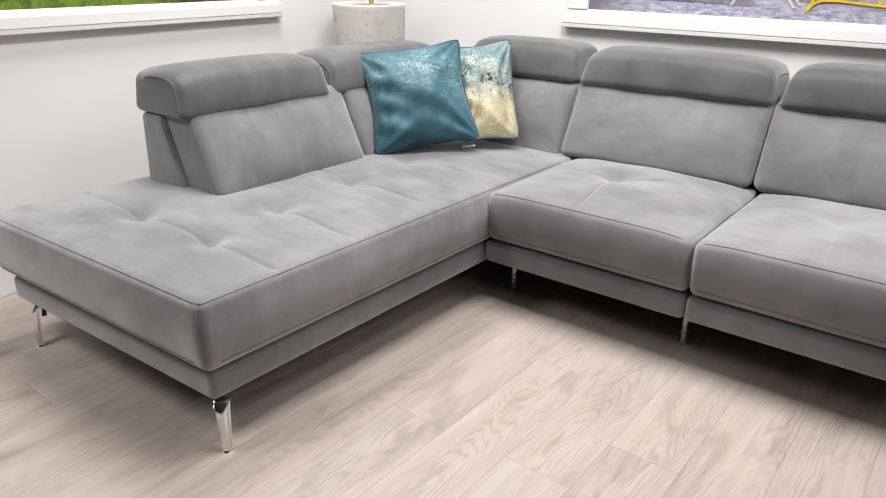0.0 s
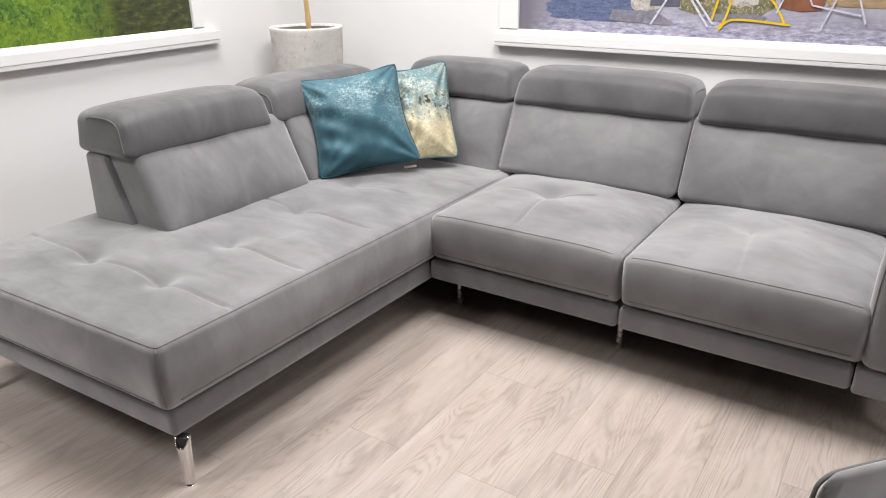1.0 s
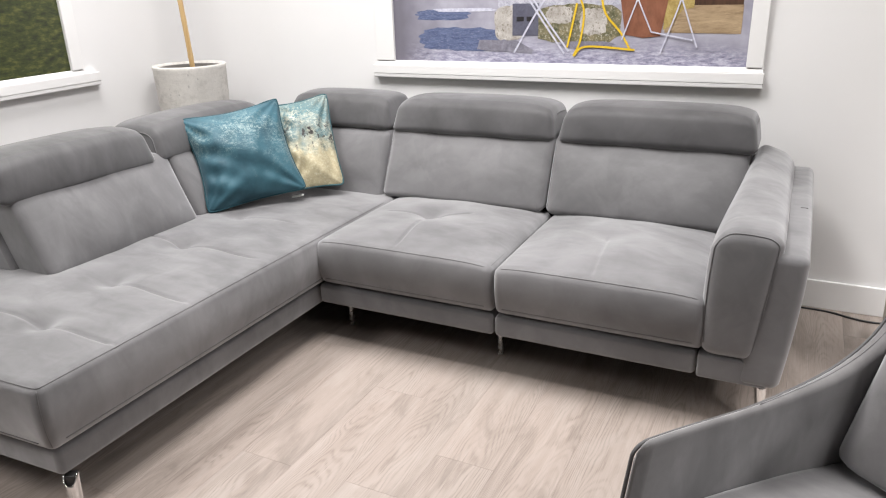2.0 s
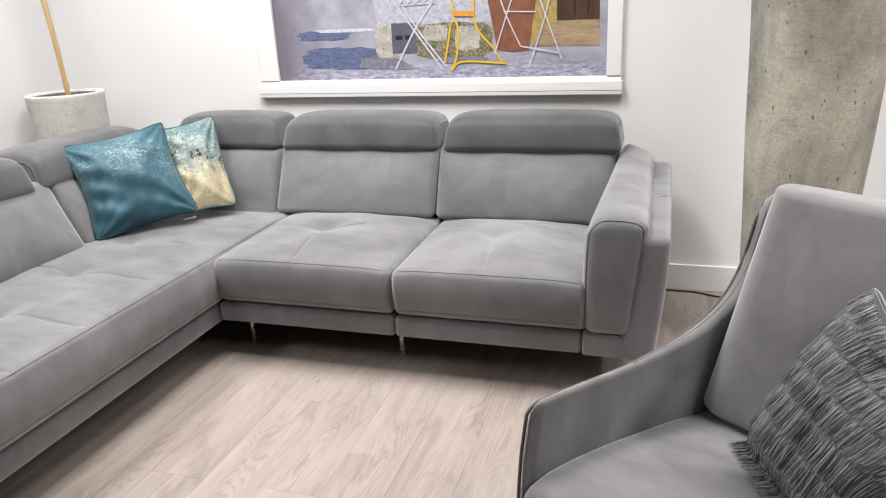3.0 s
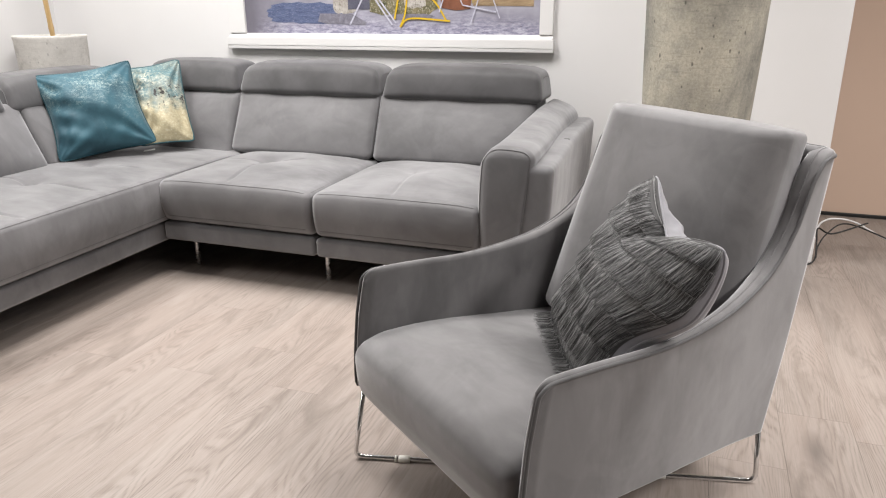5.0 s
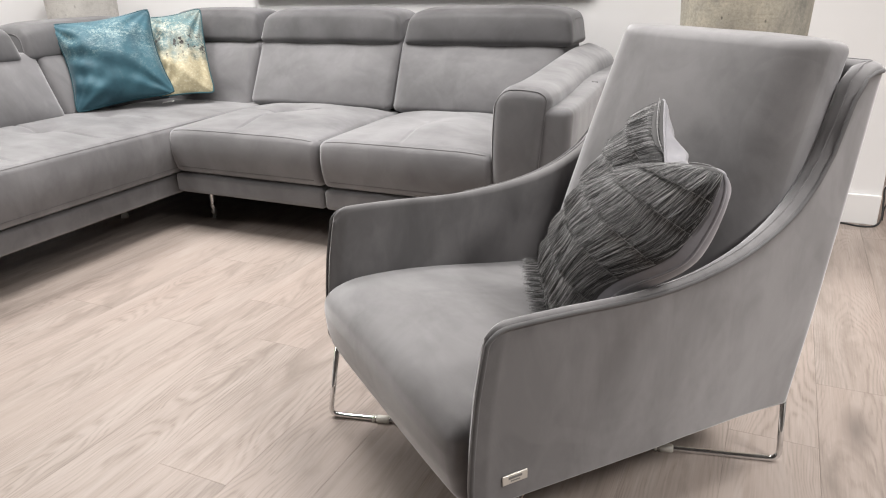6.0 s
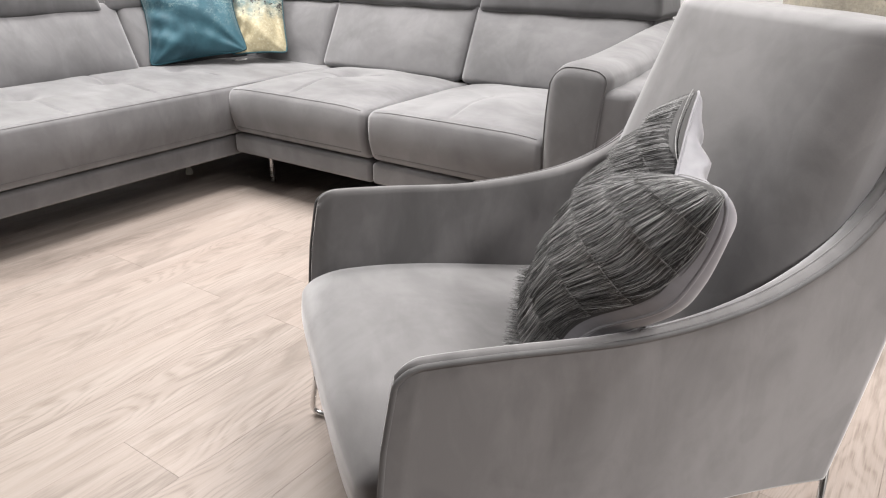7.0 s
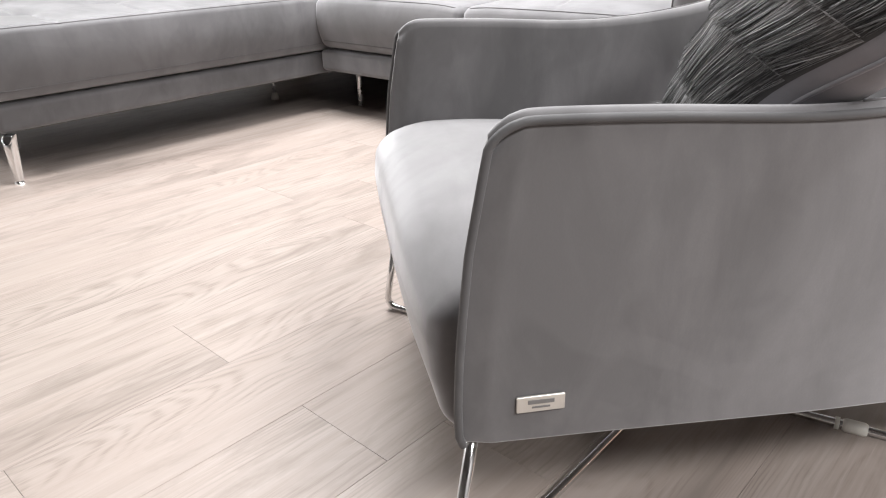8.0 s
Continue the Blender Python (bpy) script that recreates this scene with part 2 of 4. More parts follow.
def foil(name, base, deep, flake, spots=None, lower=None, axis=1, speck=0.60):
    """Velvet with cracked metallic foil print."""
    m = Nodes(name, rough=0.5)
    cloud = m.noise(6.0, 4.0, 0.6, distortion=0.2)
    c = m.mix(m.grey(cloud, 0.30, 0.60), deep, base)
    sep = m.node("ShaderNodeSeparateXYZ", Vector=m.coord)
    height = sep.outputs[axis]
    if lower:
        c = m.mix(m.grey(m.math("ADD", height, m.math("MULTIPLY", m.noise(11.0, 5.0, 0.65), 0.30)), 0.08, 0.17, 1.0, 0.0), c, lower)
    crack = m.noise(70.0, 4.0, 0.75)
    where = m.noise(8.0, 5.0, 0.65, distortion=0.4)
    band = m.math("SUBTRACT", 1.0, m.math("MULTIPLY", m.math("ABSOLUTE", m.math("ADD", height, -0.075)), 7.0))
    lines = m.grey(crack, speck, speck + 0.05, 0.0, 0.7)
    for scale, width, stretch in ((12.0, 0.026, (0.7, 1.5, 1.0)), (24.0, 0.026, (1.2, 1.0, 1.0)), (34.0, 0.030, (0.8, 1.6, 1.0))):
        wander = m.noise(scale, 3.0, 0.6, vector=m.mapped(stretch), distortion=1.6)
        ridge = m.math("ABSOLUTE", m.math("ADD", wander, -0.5))
        lines = m.math("MAXIMUM", lines, m.math("MULTIPLY", m.grey(ridge, width, 0.002), m.grey(crack, 0.40, 0.54)))
    flakes = m.math("MULTIPLY", lines, m.grey(m.math("ADD", where, m.math("MULTIPLY", band, 0.18)), 0.52, 0.76, 0.0, 0.75))
    c = m.mix(flakes, c, flake)
    if lower:
        grain = m.noise(85.0, 4.0, 0.75)
        c = m.mix(m.grey(grain, 0.50, 0.66, 0.0, 0.45), c, tuple(v * 0.55 for v in lower))
        c = m.mix(m.grey(grain, 0.46, 0.34, 0.0, 0.5), c, flake)
    if spots:
        blot = m.grey(m.noise(26.0, 4.0, 0.7, vector=m.mapped((1.5, 1.0, 1))), 0.56, 0.60)
        c = m.mix(m.math("MULTIPLY", blot, m.grey(m.math("ABSOLUTE", m.math("ADD", height, -0.01)), 0.04, 0.09, 1.0, 0.0)), c, spots)
    m.bsdf.inputs["Sheen Weight"].default_value = 0.15
    m.bsdf.inputs["Sheen Roughness"].default_value = 0.35
    m.link(m.math("MULTIPLY", flakes, 0.15), m.bsdf.inputs["Metallic"])
    wrinkle = m.noise(1.0, 3.0, 0.5, vector=m.mapped((7.0, 16.0, 7.0), rotation=(0, 0, 0.35)), distortion=0.4)
    return m.done(c, m.bump(wrinkle, 0.22, 0.010, m.bump(crack, 0.15, 0.001)), m.grey(crack, 0.3, 0.7, 0.76, 0.58))


TEAL = foil("teal_velvet", (0.029, 0.098, 0.130), (0.010, 0.048, 0.069), (0.32, 0.40, 0.38), speck=0.66)
TEAL_PIPING = plush("teal_piping", (0.010, 0.055, 0.072), sheen=0.0)
GOLD = foil("gold_print", (0.05, 0.14, 0.165), (0.16, 0.20, 0.19), (0.56, 0.53, 0.42), spots=(0.03, 0.026, 0.026), lower=(0.36, 0.315, 0.20), speck=0.5)
GOLD_PIPING = plush("gold_piping", (0.03, 0.085, 0.10), sheen=0.0)
def thread():
    m = Nodes("fringe_thread", rough=0.34)
    geo = m.tree.nodes.new("ShaderNodeNewGeometry")
    # Tone differs from thread to thread; the palest stand in for glints
    return m.done(m.mix(m.math("POWER", geo.outputs["Random Per Island"], 2.9), (0.016, 0.0157, 0.016), (0.44, 0.437, 0.437)))


FRINGE = thread()
FRINGE_TAPE = plain("fringe_tape", (0.28, 0.276, 0.276), 0.5)
PILLOW_BACK = plush("pillow_velvet", (0.19, 0.185, 0.202), sheen=0.5, rough=0.42)
FRINGE_BODY = plush("pillow_ground", (0.05, 0.049, 0.049), sheen=0.1)


# ---- mesh helpers ----
def mesh_of(name, verts, faces, smooth=True):
    me = bpy.data.meshes.new(name)
    me.from_pydata([tuple(map(float, v)) for v in verts], [], faces)
    if smooth:
        me.polygons.foreach_set("use_smooth", [True] * len(me.polygons))
    me.update()
    return me


def part(name, me, material, parent=None, label=""):
    if isinstance(me, tuple):
        me = mesh_of(name, *me)
    ob = new(name, me)
    if not me.materials:
        me.materials.append(material)
    if parent is not None:
        ob.parent = parent
    if label:
        tagged(ob, label)
    return ob


def thing(name, label, category, m=None, group="", kind=""):
    ob = new(name)
    ob.empty_display_size = 0.1
    if m is not None:
        ob.matrix_basis = m
    return tagged(ob, label, category, group, kind)


def axis_cuts(h, r, n, k=3):
    """Cuts along one side of a rounded block, close together in the rounding."""
    ends = [math.tan(a * math.pi / 4 / k) * r for a in range(k, 0, -1)]
    flat = np.linspace(-(h - r), h - r, n + 1)
    return np.concatenate([[-(h - r) - e for e in ends], flat, [h - r + e for e in reversed(ends)]])


def block(lo, hi, r=0.02, n=(6, 6, 6), warp=None, k=3):
    """A rounded block between two corners, its vertices then moved by warp(points)."""
    lo, hi = np.array(lo, float), np.array(hi, float)
    mid, h = (lo + hi) / 2, (hi - lo) / 2
    cuts = [axis_cuts(h[i], r, n[i], k) for i in range(3)]
    index, verts, faces = {}, [], []

    def vert(p):
        key = tuple(np.round(p, 6))
        if key not in index:
            index[key] = len(verts)
            verts.append(p)
        return index[key]

    for ax in range(3):
        u, v = (ax + 1) % 3, (ax + 2) % 3
        for side in (-1, 1):
            grid = []
            for a in cuts[u]:
                row = []
                for b in cuts[v]:
                    p = np.zeros(3)
                    p[ax], p[u], p[v] = side * h[ax], a, b
                    row.append(vert(p))
                grid.append(row)
            for i in range(len(grid) - 1):
                for j in range(len(grid[0]) - 1):
                    q = (grid[i][j], grid[i + 1][j], grid[i + 1][j + 1], grid[i][j + 1])
                    faces.append(q if side > 0 else q[::-1])
    p = np.array(verts)
    q = np.clip(p, -(h - r), h - r)
    d = p - q
    length = np.linalg.norm(d, axis=1, keepdims=True)
    p = q + d / np.maximum(length, 1e-9) * r + mid
    return (warp(p) if warp else p), faces


def tube(path, r, sides=6, closed=False, taper=None):
    """A round cord along a path of points."""
    path = np.array(path, float)
    n = len(path)
    verts, faces = [], []
    up = np.array((0.0, 0.0, 1.0))
    last = None
    for i in range(n):
        a = path[(i - 1) % n] if closed or i else path[0]
        b = path[(i + 1) % n] if closed or i < n - 1 else path[-1]
        t = (b - a) / max(np.linalg.norm(b - a), 1e-9)
        if last is None:
            s = np.cross(t, up if abs(t[2]) < 0.9 else (1.0, 0, 0))
        else:
            s = last - t * (last @ t)
        s /= max(np.linalg.norm(s), 1e-9)
        last = s
        w = np.cross(t, s)
        rr = r * (taper[i] if taper is not None else 1)
        for j in range(sides):
            ang = 2 * math.pi * j / sides
            verts.append(path[i] + rr * (math.cos(ang) * s + math.sin(ang) * w))
    for i in range(n if closed else n - 1):
        for j in range(sides):
            k, l = (i + 1) % n, (j + 1) % sides
            faces.append((i * sides + j, i * sides + l, k * sides + l, k * sides + j))
    if not closed:
        faces.append(tuple(range(sides))[::-1])
        faces.append(tuple((n - 1) * sides + j for j in range(sides)))
    return verts, faces


def curve_points(knots, n=60):
    """A smooth curve through knots, evenly sampled (Catmull-Rom)."""
    k = np.array(knots, float)
    k = np.vstack([2 * k[0] - k[1], k, 2 * k[-1] - k[-2]])
    out = []
    for t in np.linspace(0, len(k) - 3 - 1e-6, n):
        i = int(t)
        f = t - i
        a, b, c, d = k[i], k[i + 1], k[i + 2], k[i + 3]
        out.append(0.5 * (2 * b + (c - a) * f + (2 * a - 5 * b + 4 * c - d) * f * f + (3 * b - a - 3 * c + d) * f**3))
    return np.array(out)


def joined(*meshes):
    verts, faces = [], []
    for v, f in meshes:
        o = len(verts)
        verts += [tuple(p) for p in v]
        faces += [tuple(i + o for i in q) for q in f]
    return verts, faces


def bar(lo, hi, bevel=0.003):
    """A square-edged board with a small bevel."""
    return (*block(lo, hi, min(bevel, min(b - a for a, b in zip(lo, hi)) * 0.45), (1, 1, 1), k=1), False)


def lathe(profile, sides=48, center=(0, 0)):
    verts, faces = [], []
    for r, z in profile:
        for j in range(sides):
            a = 2 * math.pi * j / sides
            verts.append((center[0] + r * math.cos(a), center[1] + r * math.sin(a), z))
    for i in range(len(profile) - 1):
        for j in range(sides):
            k = (j + 1) % sides
            faces.append((i * sides + j, i * sides + k, (i + 1) * sides + k, (i + 1) * sides + j))
    return verts, faces


def smoothstep(x, a, b):
    t = np.clip((x - a) / (b - a), 0, 1)
    return t * t * (3 - 2 * t)


# ---- the room ----
WALL_Y, LEFT_X = 1.13, -1.62
LEFT_TURN = -4.0  # the wall beside the chaise stands a little off square
floor = tagged(part("floor", bar((-1.9, -7.2, -0.06), (7.1, 2.2, -0.004), 0.002), JOINT), "pale bleached oak plank floor", "floor", kind="structure")
wall_north = tagged(part("wall_north", bar((LEFT_X - 0.1, WALL_Y, 0), (2.80, WALL_Y + 0.12, CEIL)), WALL_WHITE), "white painted partition wall behind the sofa", "wall", kind="structure")
west_at = pose(LEFT_X, WALL_Y, 0, 0, 0, -LEFT_TURN)
wall_west = tagged(part("wall_west", bar((-0.12, -8.5, 0), (0.0, 0.1, CEIL)), WALL_WHITE), "white painted wall beside the chaise", "wall", kind="structure")
wall_west.matrix_basis = pose(LEFT_X, WALL_Y, 0, 0, 0, -LEFT_TURN)
tagged(part("wall_far", bar((2.5, 2.05, 0), (7.1, 2.17, CEIL)), WALL_BEIGE), "warm beige wall of the next bay", "wall", kind="structure")
tagged(part("wall_east", bar((5.6, -7.2, 0), (5.72, 2.05, CEIL)), WALL_FAR), "unseen grey wall added to close the showroom", "wall", kind="structure")
tagged(part("wall_south", bar((-1.6, -5.4, 0), (5.6, -5.28, CEIL)), WALL_FAR), "unseen grey wall added to close the showroom", "wall", kind="structure")
tagged(part("ceiling", bar((-1.9, -7.2, CEIL), (7.1, 2.2, CEIL + 0.1)), CEILING_DARK), "unseen grey ceiling, kept dark to cut bounce", "ceiling", kind="structure")
tagged(part("baseboard_1", bar((LEFT_X + 0.02, WALL_Y - 0.015, 0), (2.80, WALL_Y, 0.128)), TRIM_WHITE), "white painted skirting board", "baseboard", kind="structure")
baseboard_2 = tagged(part("baseboard_2", bar((0, -8.4, 0), (0.015, -0.02, 0.128)), TRIM_WHITE), "white painted skirting board", "baseboard", kind="structure")
baseboard_2.matrix_basis = wall_west.matrix_basis.copy()
tagged(part("baseboard_3", bar((2.5, 2.035, 0), (7.0, 2.05, 0.02)), BLACK), "thin dark skirting strip", "baseboard", kind="structure")

for lx, ly, lsx, lsy, lw in LAMPS:
    panel = thing("ceiling_light", "unseen slim white ceiling light panel", "ceiling light", pose(lx, ly, CEIL - 0.02), group="ceiling lights")
    part("housing", bar((-lsx / 2 - 0.02, -lsy / 2 - 0.02, -0.02), (lsx / 2 + 0.02, lsy / 2 + 0.02, 0.019)), TRIM_WHITE, panel)


# ---- the sectional sofa ----
def tufted(lo, hi, crown, tufts, creases, front=None, skew=0.0):
    """A warp for seat cushions: crowned top, button dimples, creases, soft front."""
    lo, hi = np.array(lo), np.array(hi)
    mid, h = (lo + hi) / 2, (hi - lo) / 2

    def warp(p):
        p = np.array(p, float)
        u, v, w = ((p - mid) / h).T
        top = np.clip((w + 0.2) / 1.2, 0, 1)
        p[:, 2] += crown * top * (1 - np.abs(u) ** 2.2) * (1 - np.abs(v) ** 2.2)
        for tx, ty, depth, wide in tufts:
            d2 = (p[:, 0] - tx) ** 2 + (p[:, 1] - ty) ** 2
            p[:, 2] -= 1.7 * top * depth * (0.55 * np.exp(-d2 / (wide * wide)) + 0.45 * np.exp(-d2 / (0.22 * wide * wide)))
        for (ax, ay), (bx, by), depth in creases:
            ab = np.array((bx - ax, by - ay))
            length = np.linalg.norm(ab)
            s = ((p[:, 0] - ax) * ab[0] + (p[:, 1] - ay) * ab[1]) / length**2
            away = ((p[:, 0] - ax) * ab[1] - (p[:, 1] - ay) * ab[0]) / length
            inside = smoothstep(s, -0.05, 0.1) * (1 - smoothstep(s, 0.85, 1.05))
            p[:, 2] -= 2.5 * top * depth * inside * (0.9 * np.exp(-((away / 0.006) ** 2)) + 0.28 * np.exp(-((away / 0.04) ** 2)))
        if front == "y":
            p[:, 2] -= 0.013 * top * np.abs(u) ** 7
            s = np.clip(-v, 0, 1) ** 6
            p[:, 1] -= s * (0.022 * (1 - w**2) + 0.010 * w)
        if front == "xy":
            s = np.clip(u, 0, 1) ** 8
            p[:, 0] += s * (0.020 * (1 - w**2) + 0.008 * w)
            s = np.clip(-v, 0, 1) ** 8
            p[:, 1] -= s * (0.020 * (1 - w**2) + 0.008 * w)
        p[:, 2] += 0.0022 * np.sin(p[:, 0] * 23 + 1.3 * np.sin(p[:, 1] * 17)) * top * (1 - np.abs(u) ** 4) * (1 - np.abs(v) ** 4)
        p[:, 1] += skew * p[:, 0]
        return p

    return warp


def line(a, b, n=40):
    return np.linspace(np.array(a, float), np.array(b, float), n)


sofa = thing("sectional_sofa", "grey microfibre L-shaped corner sofa with chaise and raised headrests", "sofa", pose(0, 0, 0))

# main seats
SEATS = [(0.012, 0.766, (0.335, 0.385), "crossed"), (0.775, 1.490, (1.095, 0.35), "plain")]
for x0, x1, (tx, ty), kind in SEATS:
    lo, hi = (x0, 0.008, 0.260), (x1, 0.70, 0.458)
    creases = [((tx, ty), (tx + 0.025, 0.03), 0.0034), ((tx, ty), (x1 - 0.25, ty + 0.04), 0.0025), ((tx - 0.20, ty - 0.02), (tx, ty), 0.0018)] if kind == "crossed" else [((tx, ty), (tx + 0.025, 0.03), 0.0020)]
    wp = tufted(lo, hi, 0.040, [(tx, ty, 0.026 if kind == "crossed" else 0.008, 0.10)], creases, "y")
    seat = part("seat_cushion", block(lo, hi, 0.024, (120, 108, 10), wp), FABRIC, sofa, "plump grey seat cushion with one button dimple")
    z, y = hi[2] - 0.007, lo[1] + 0.007
    part("seam", tube(wp(np.vstack([line((x0 + 0.012, 0.45, z), (x0 + 0.010, y + 0.02, z), 14), line((x0 + 0.03, y, z), (x1 - 0.03, y, z), 40), line((x1 - 0.010, y + 0.02, z), (x1 - 0.012, 0.45, z), 14)])) + (0, 0, 0.0005), 0.0016), FABRIC_SEAM, seat)
    part("stitching", tube(wp(line((x0 + 0.03, lo[1] - 0.0005, lo[2] + 0.030), (x1 - 0.03, lo[1] - 0.0005, lo[2] + 0.030))), 0.0016), FABRIC_SEAM, seat)

# chaise seat
CH_SKEW = 0.045
lo, hi = (-1.085, -1.205, 0.244), (0.004, 0.70, 0.456)
wp = tufted(lo, hi, 0.022,
            [(-0.68, -0.925, 0.019, 0.075), (-0.33, -0.930, 0.019, 0.075), (-0.385, -0.622, 0.016, 0.075), (-0.425, -0.250, 0.017, 0.075), (-0.46, 0.115, 0.013, 0.075)],
            [((-0.68, -0.925), (-0.33, -0.930), 0.0034), ((-0.33, -0.930), (0.00, -0.955), 0.0046), ((-1.05, -0.90), (-0.68, -0.925), 0.0034),
             ((-0.385, -0.622), (-0.01, -0.660), 0.0036), ((-0.425, -0.250), (-0.05, -0.265), 0.0036), ((-0.60, -0.23), (-0.425, -0.250), 0.003), ((-0.46, 0.115), (-0.16, 0.12), 0.0018)],
            "xy", CH_SKEW)
chaise = part("chaise_cushion", block(lo, hi, 0.024, (170, 300, 10), wp), FABRIC, sofa, "long grey chaise cushion with button dimples")
z = hi[2] - 0.007
part("seam", tube(wp(np.vstack([line((-1.075, -1.197, z), (-0.030, -1.198, z), 40), curve_points([(-0.022, -1.198, z), (-0.006, -1.193, z), (-0.003, -1.18, z)], 6), line((-0.003, -1.175, z), (-0.003, 0.55, z), 60)])), 0.0016), FABRIC_SEAM, chaise)
part("seam", tube(wp(line((-0.003, -1.198, 0.262), (-0.003, -1.198, 0.445), 20)), 0.0014), FABRIC_SEAM, chaise)
part("stitching", tube(wp(line((0.0045, -1.16, 0.275), (0.0045, 0.2, 0.275), 60)), 0.0016), FABRIC_SEAM, chaise)
part("stitching", tube(wp(line((-1.04, -1.2055, 0.275), (-0.04, -1.2055, 0.275), 40)), 0.0016), FABRIC_SEAM, chaise)


def skewed(p):
    p = np.array(p, float)
    p[:, 1] += CH_SKEW * p[:, 0] * smoothstep(-p[:, 1], -0.2, 0.6)
    return p


# plinths
part("chaise_plinth", block((-1.06, -1.185, 0.150), (-0.015, 1.02, 0.235), 0.020, (10, 14, 2), skewed), FABRIC, sofa, "low upholstered plinth")
part("plinth", block((-0.005, 0.015, 0.168), (0.766, 1.0, 0.251), 0.018, (8, 6, 2)), FABRIC, sofa, "low upholstered plinth")
part("plinth", block((0.770, 0.015, 0.168), (1.476, 1.0, 0.251), 0.018, (8, 6, 2)), FABRIC, sofa, "low upholstered plinth")
# Near-black sheets closing the plinths from below, never in view
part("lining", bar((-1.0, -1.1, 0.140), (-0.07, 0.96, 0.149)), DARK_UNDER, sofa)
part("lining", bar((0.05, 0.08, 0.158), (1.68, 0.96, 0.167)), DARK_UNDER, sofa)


# armrest: padded, upright inside, leaning out, its crest rising towards the back
def arm_warp(p):
    p = np.array(p, float)
    f = np.clip((p[:, 2] - 0.254) / 0.418, 0, 1.1)
    s = np.clip((p[:, 0] - 1.484) / 0.161, 0, 1)
    back = smoothstep(p[:, 1], 0.12, 0.80)
    p[:, 0] += f * 0.047 * s - 0.008 * np.sin(np.clip(f, 0, 1) * math.pi) * (1 - s)
    p[:, 2] += f**3 * (0.014 * (1 - (2 * s - 0.9) ** 2) - 0.040 * np.clip(1 - s / 0.35, 0, 1) ** 2)
    p[:, 2] += f**3 * back * (0.075 - 0.050 * s)
    p[:, 0] += 0.045 * back * f**2 * (1 - s) ** 1.5
    p[:, 1] -= 0.012 * (1 - ((np.clip(f, 0, 1) - 0.5) * 2) ** 2) * np.clip((0.1 - p[:, 1]) / 0.1, 0, 1)
    return p


arm = part("armrest", block((1.484, 0.0, 0.254), (1.645, 0.99, 0.672), 0.038, (10, 30, 14), arm_warp), FABRIC, sofa, "padded grey armrest with a crest rising to the back")
part("seam", tube(arm_warp(np.vstack([line((1.4945, 0.0105, 0.30), (1.4945, 0.0105, 0.635), 24), curve_points([(1.496, 0.0105, 0.642), (1.505, 0.0105, 0.654), (1.520, 0.0105, 0.660)], 8), line((1.525, 0.0105, 0.6605), (1.605, 0.0105, 0.6605), 14), curve_points([(1.612, 0.0105, 0.660), (1.627, 0.0105, 0.653), (1.634, 0.0105, 0.640)], 8), line((1.6345, 0.0105, 0.635), (1.6345, 0.0105, 0.30), 24)])) + (0, -0.0005, 0.0005), 0.0016), FABRIC_SEAM, arm)


def panel_warp(p):
    p = np.array(p, float)
    f = (p[:, 2] - 0.17) / 0.45
    p[:, 0] += 0.036 * f + 0.006 * np.sin(np.clip(f, 0, 1) * math.pi)
    p[:, 2] += np.clip(f, 0, 1) * smoothstep(p[:, 1], 0.0, 0.6) * 0.04
    return p


side_panel = part("side_panel", block((1.600, 0.004, 0.170), (1.724, 1.0, 0.620), 0.028, (5, 22, 12), panel_warp), FABRIC, sofa, "outer armrest panel, upholstered")
part("arm_plinth", block((1.480, 0.010, 0.168), (1.690, 1.0, 0.252), 0.010, (4, 6, 2)), FABRIC, sofa)
part("seam", tube(panel_warp(line((1.684, 0.42, 0.6195), (1.706, 0.42, 0.6195), 6)) + (0, 0, 0.0005), 0.002), FABRIC_SEAM, side_panel)


# backrests: leaning front face, straight rear
def back_warp(front, rear, z0, slope, span, sign, axis):
    """Leans the front face; axis is the depth axis, sign its way to the rear."""
    other = 1 - axis
    a, b = span

    def warp(p):
        p = np.array(p, float)
        s = np.clip((rear - p[:, axis]) / (rear - front), 0, 1)
        u = (p[:, other] - (a + b) / 2) / ((b - a) / 2)
        w = (p[:, 2] - z0) / 0.27
        p[:, axis] += sign * slope * (p[:, 2] - z0) * s
        p[:, axis] -= sign * s * 0.034 * (1 - np.abs(u) ** 3) * np.clip(1 - (2 * w - 0.9) ** 2, 0, 1)
        p[:, axis] += sign * 0.003 * s * np.sin(p[:, other] * 19 + p[:, 2] * 13)
        return p

    return warp


def head_warp(span, z0, z1, front, sign, axis, round_end=0.03):
    other = 1 - axis
    a, b = span

    def warp(p):
        p = np.array(p, float)
        u = (p[:, other] - (a + b) / 2) / ((b - a) / 2)
        f = np.clip((p[:, 2] - z0) / (z1 - z0), 0, 1)
        depth = np.clip(sign * (p[:, axis] - front) / 0.25, 0, 1)
        p[:, axis] += sign * 0.045 * f * (1 - depth)
        p[:, axis] -= sign * 0.010 * np.sin(f * math.pi) * (1 - depth) * (1 - np.abs(u) ** 4)
        p[:, 2] += 0.014 * f * (1 - np.abs(u) ** 3) - round_end * f * np.abs(u) ** 10
        p[:, other] -= 0.020 * np.sign(u) * np.abs(u) ** 12 * f
        p[:, 2] -= 0.012 * f * (2 * depth - 1) ** 2
        return p

    return warp


BACKS = [(-0.050, 0.748), (0.753, 1.528)]
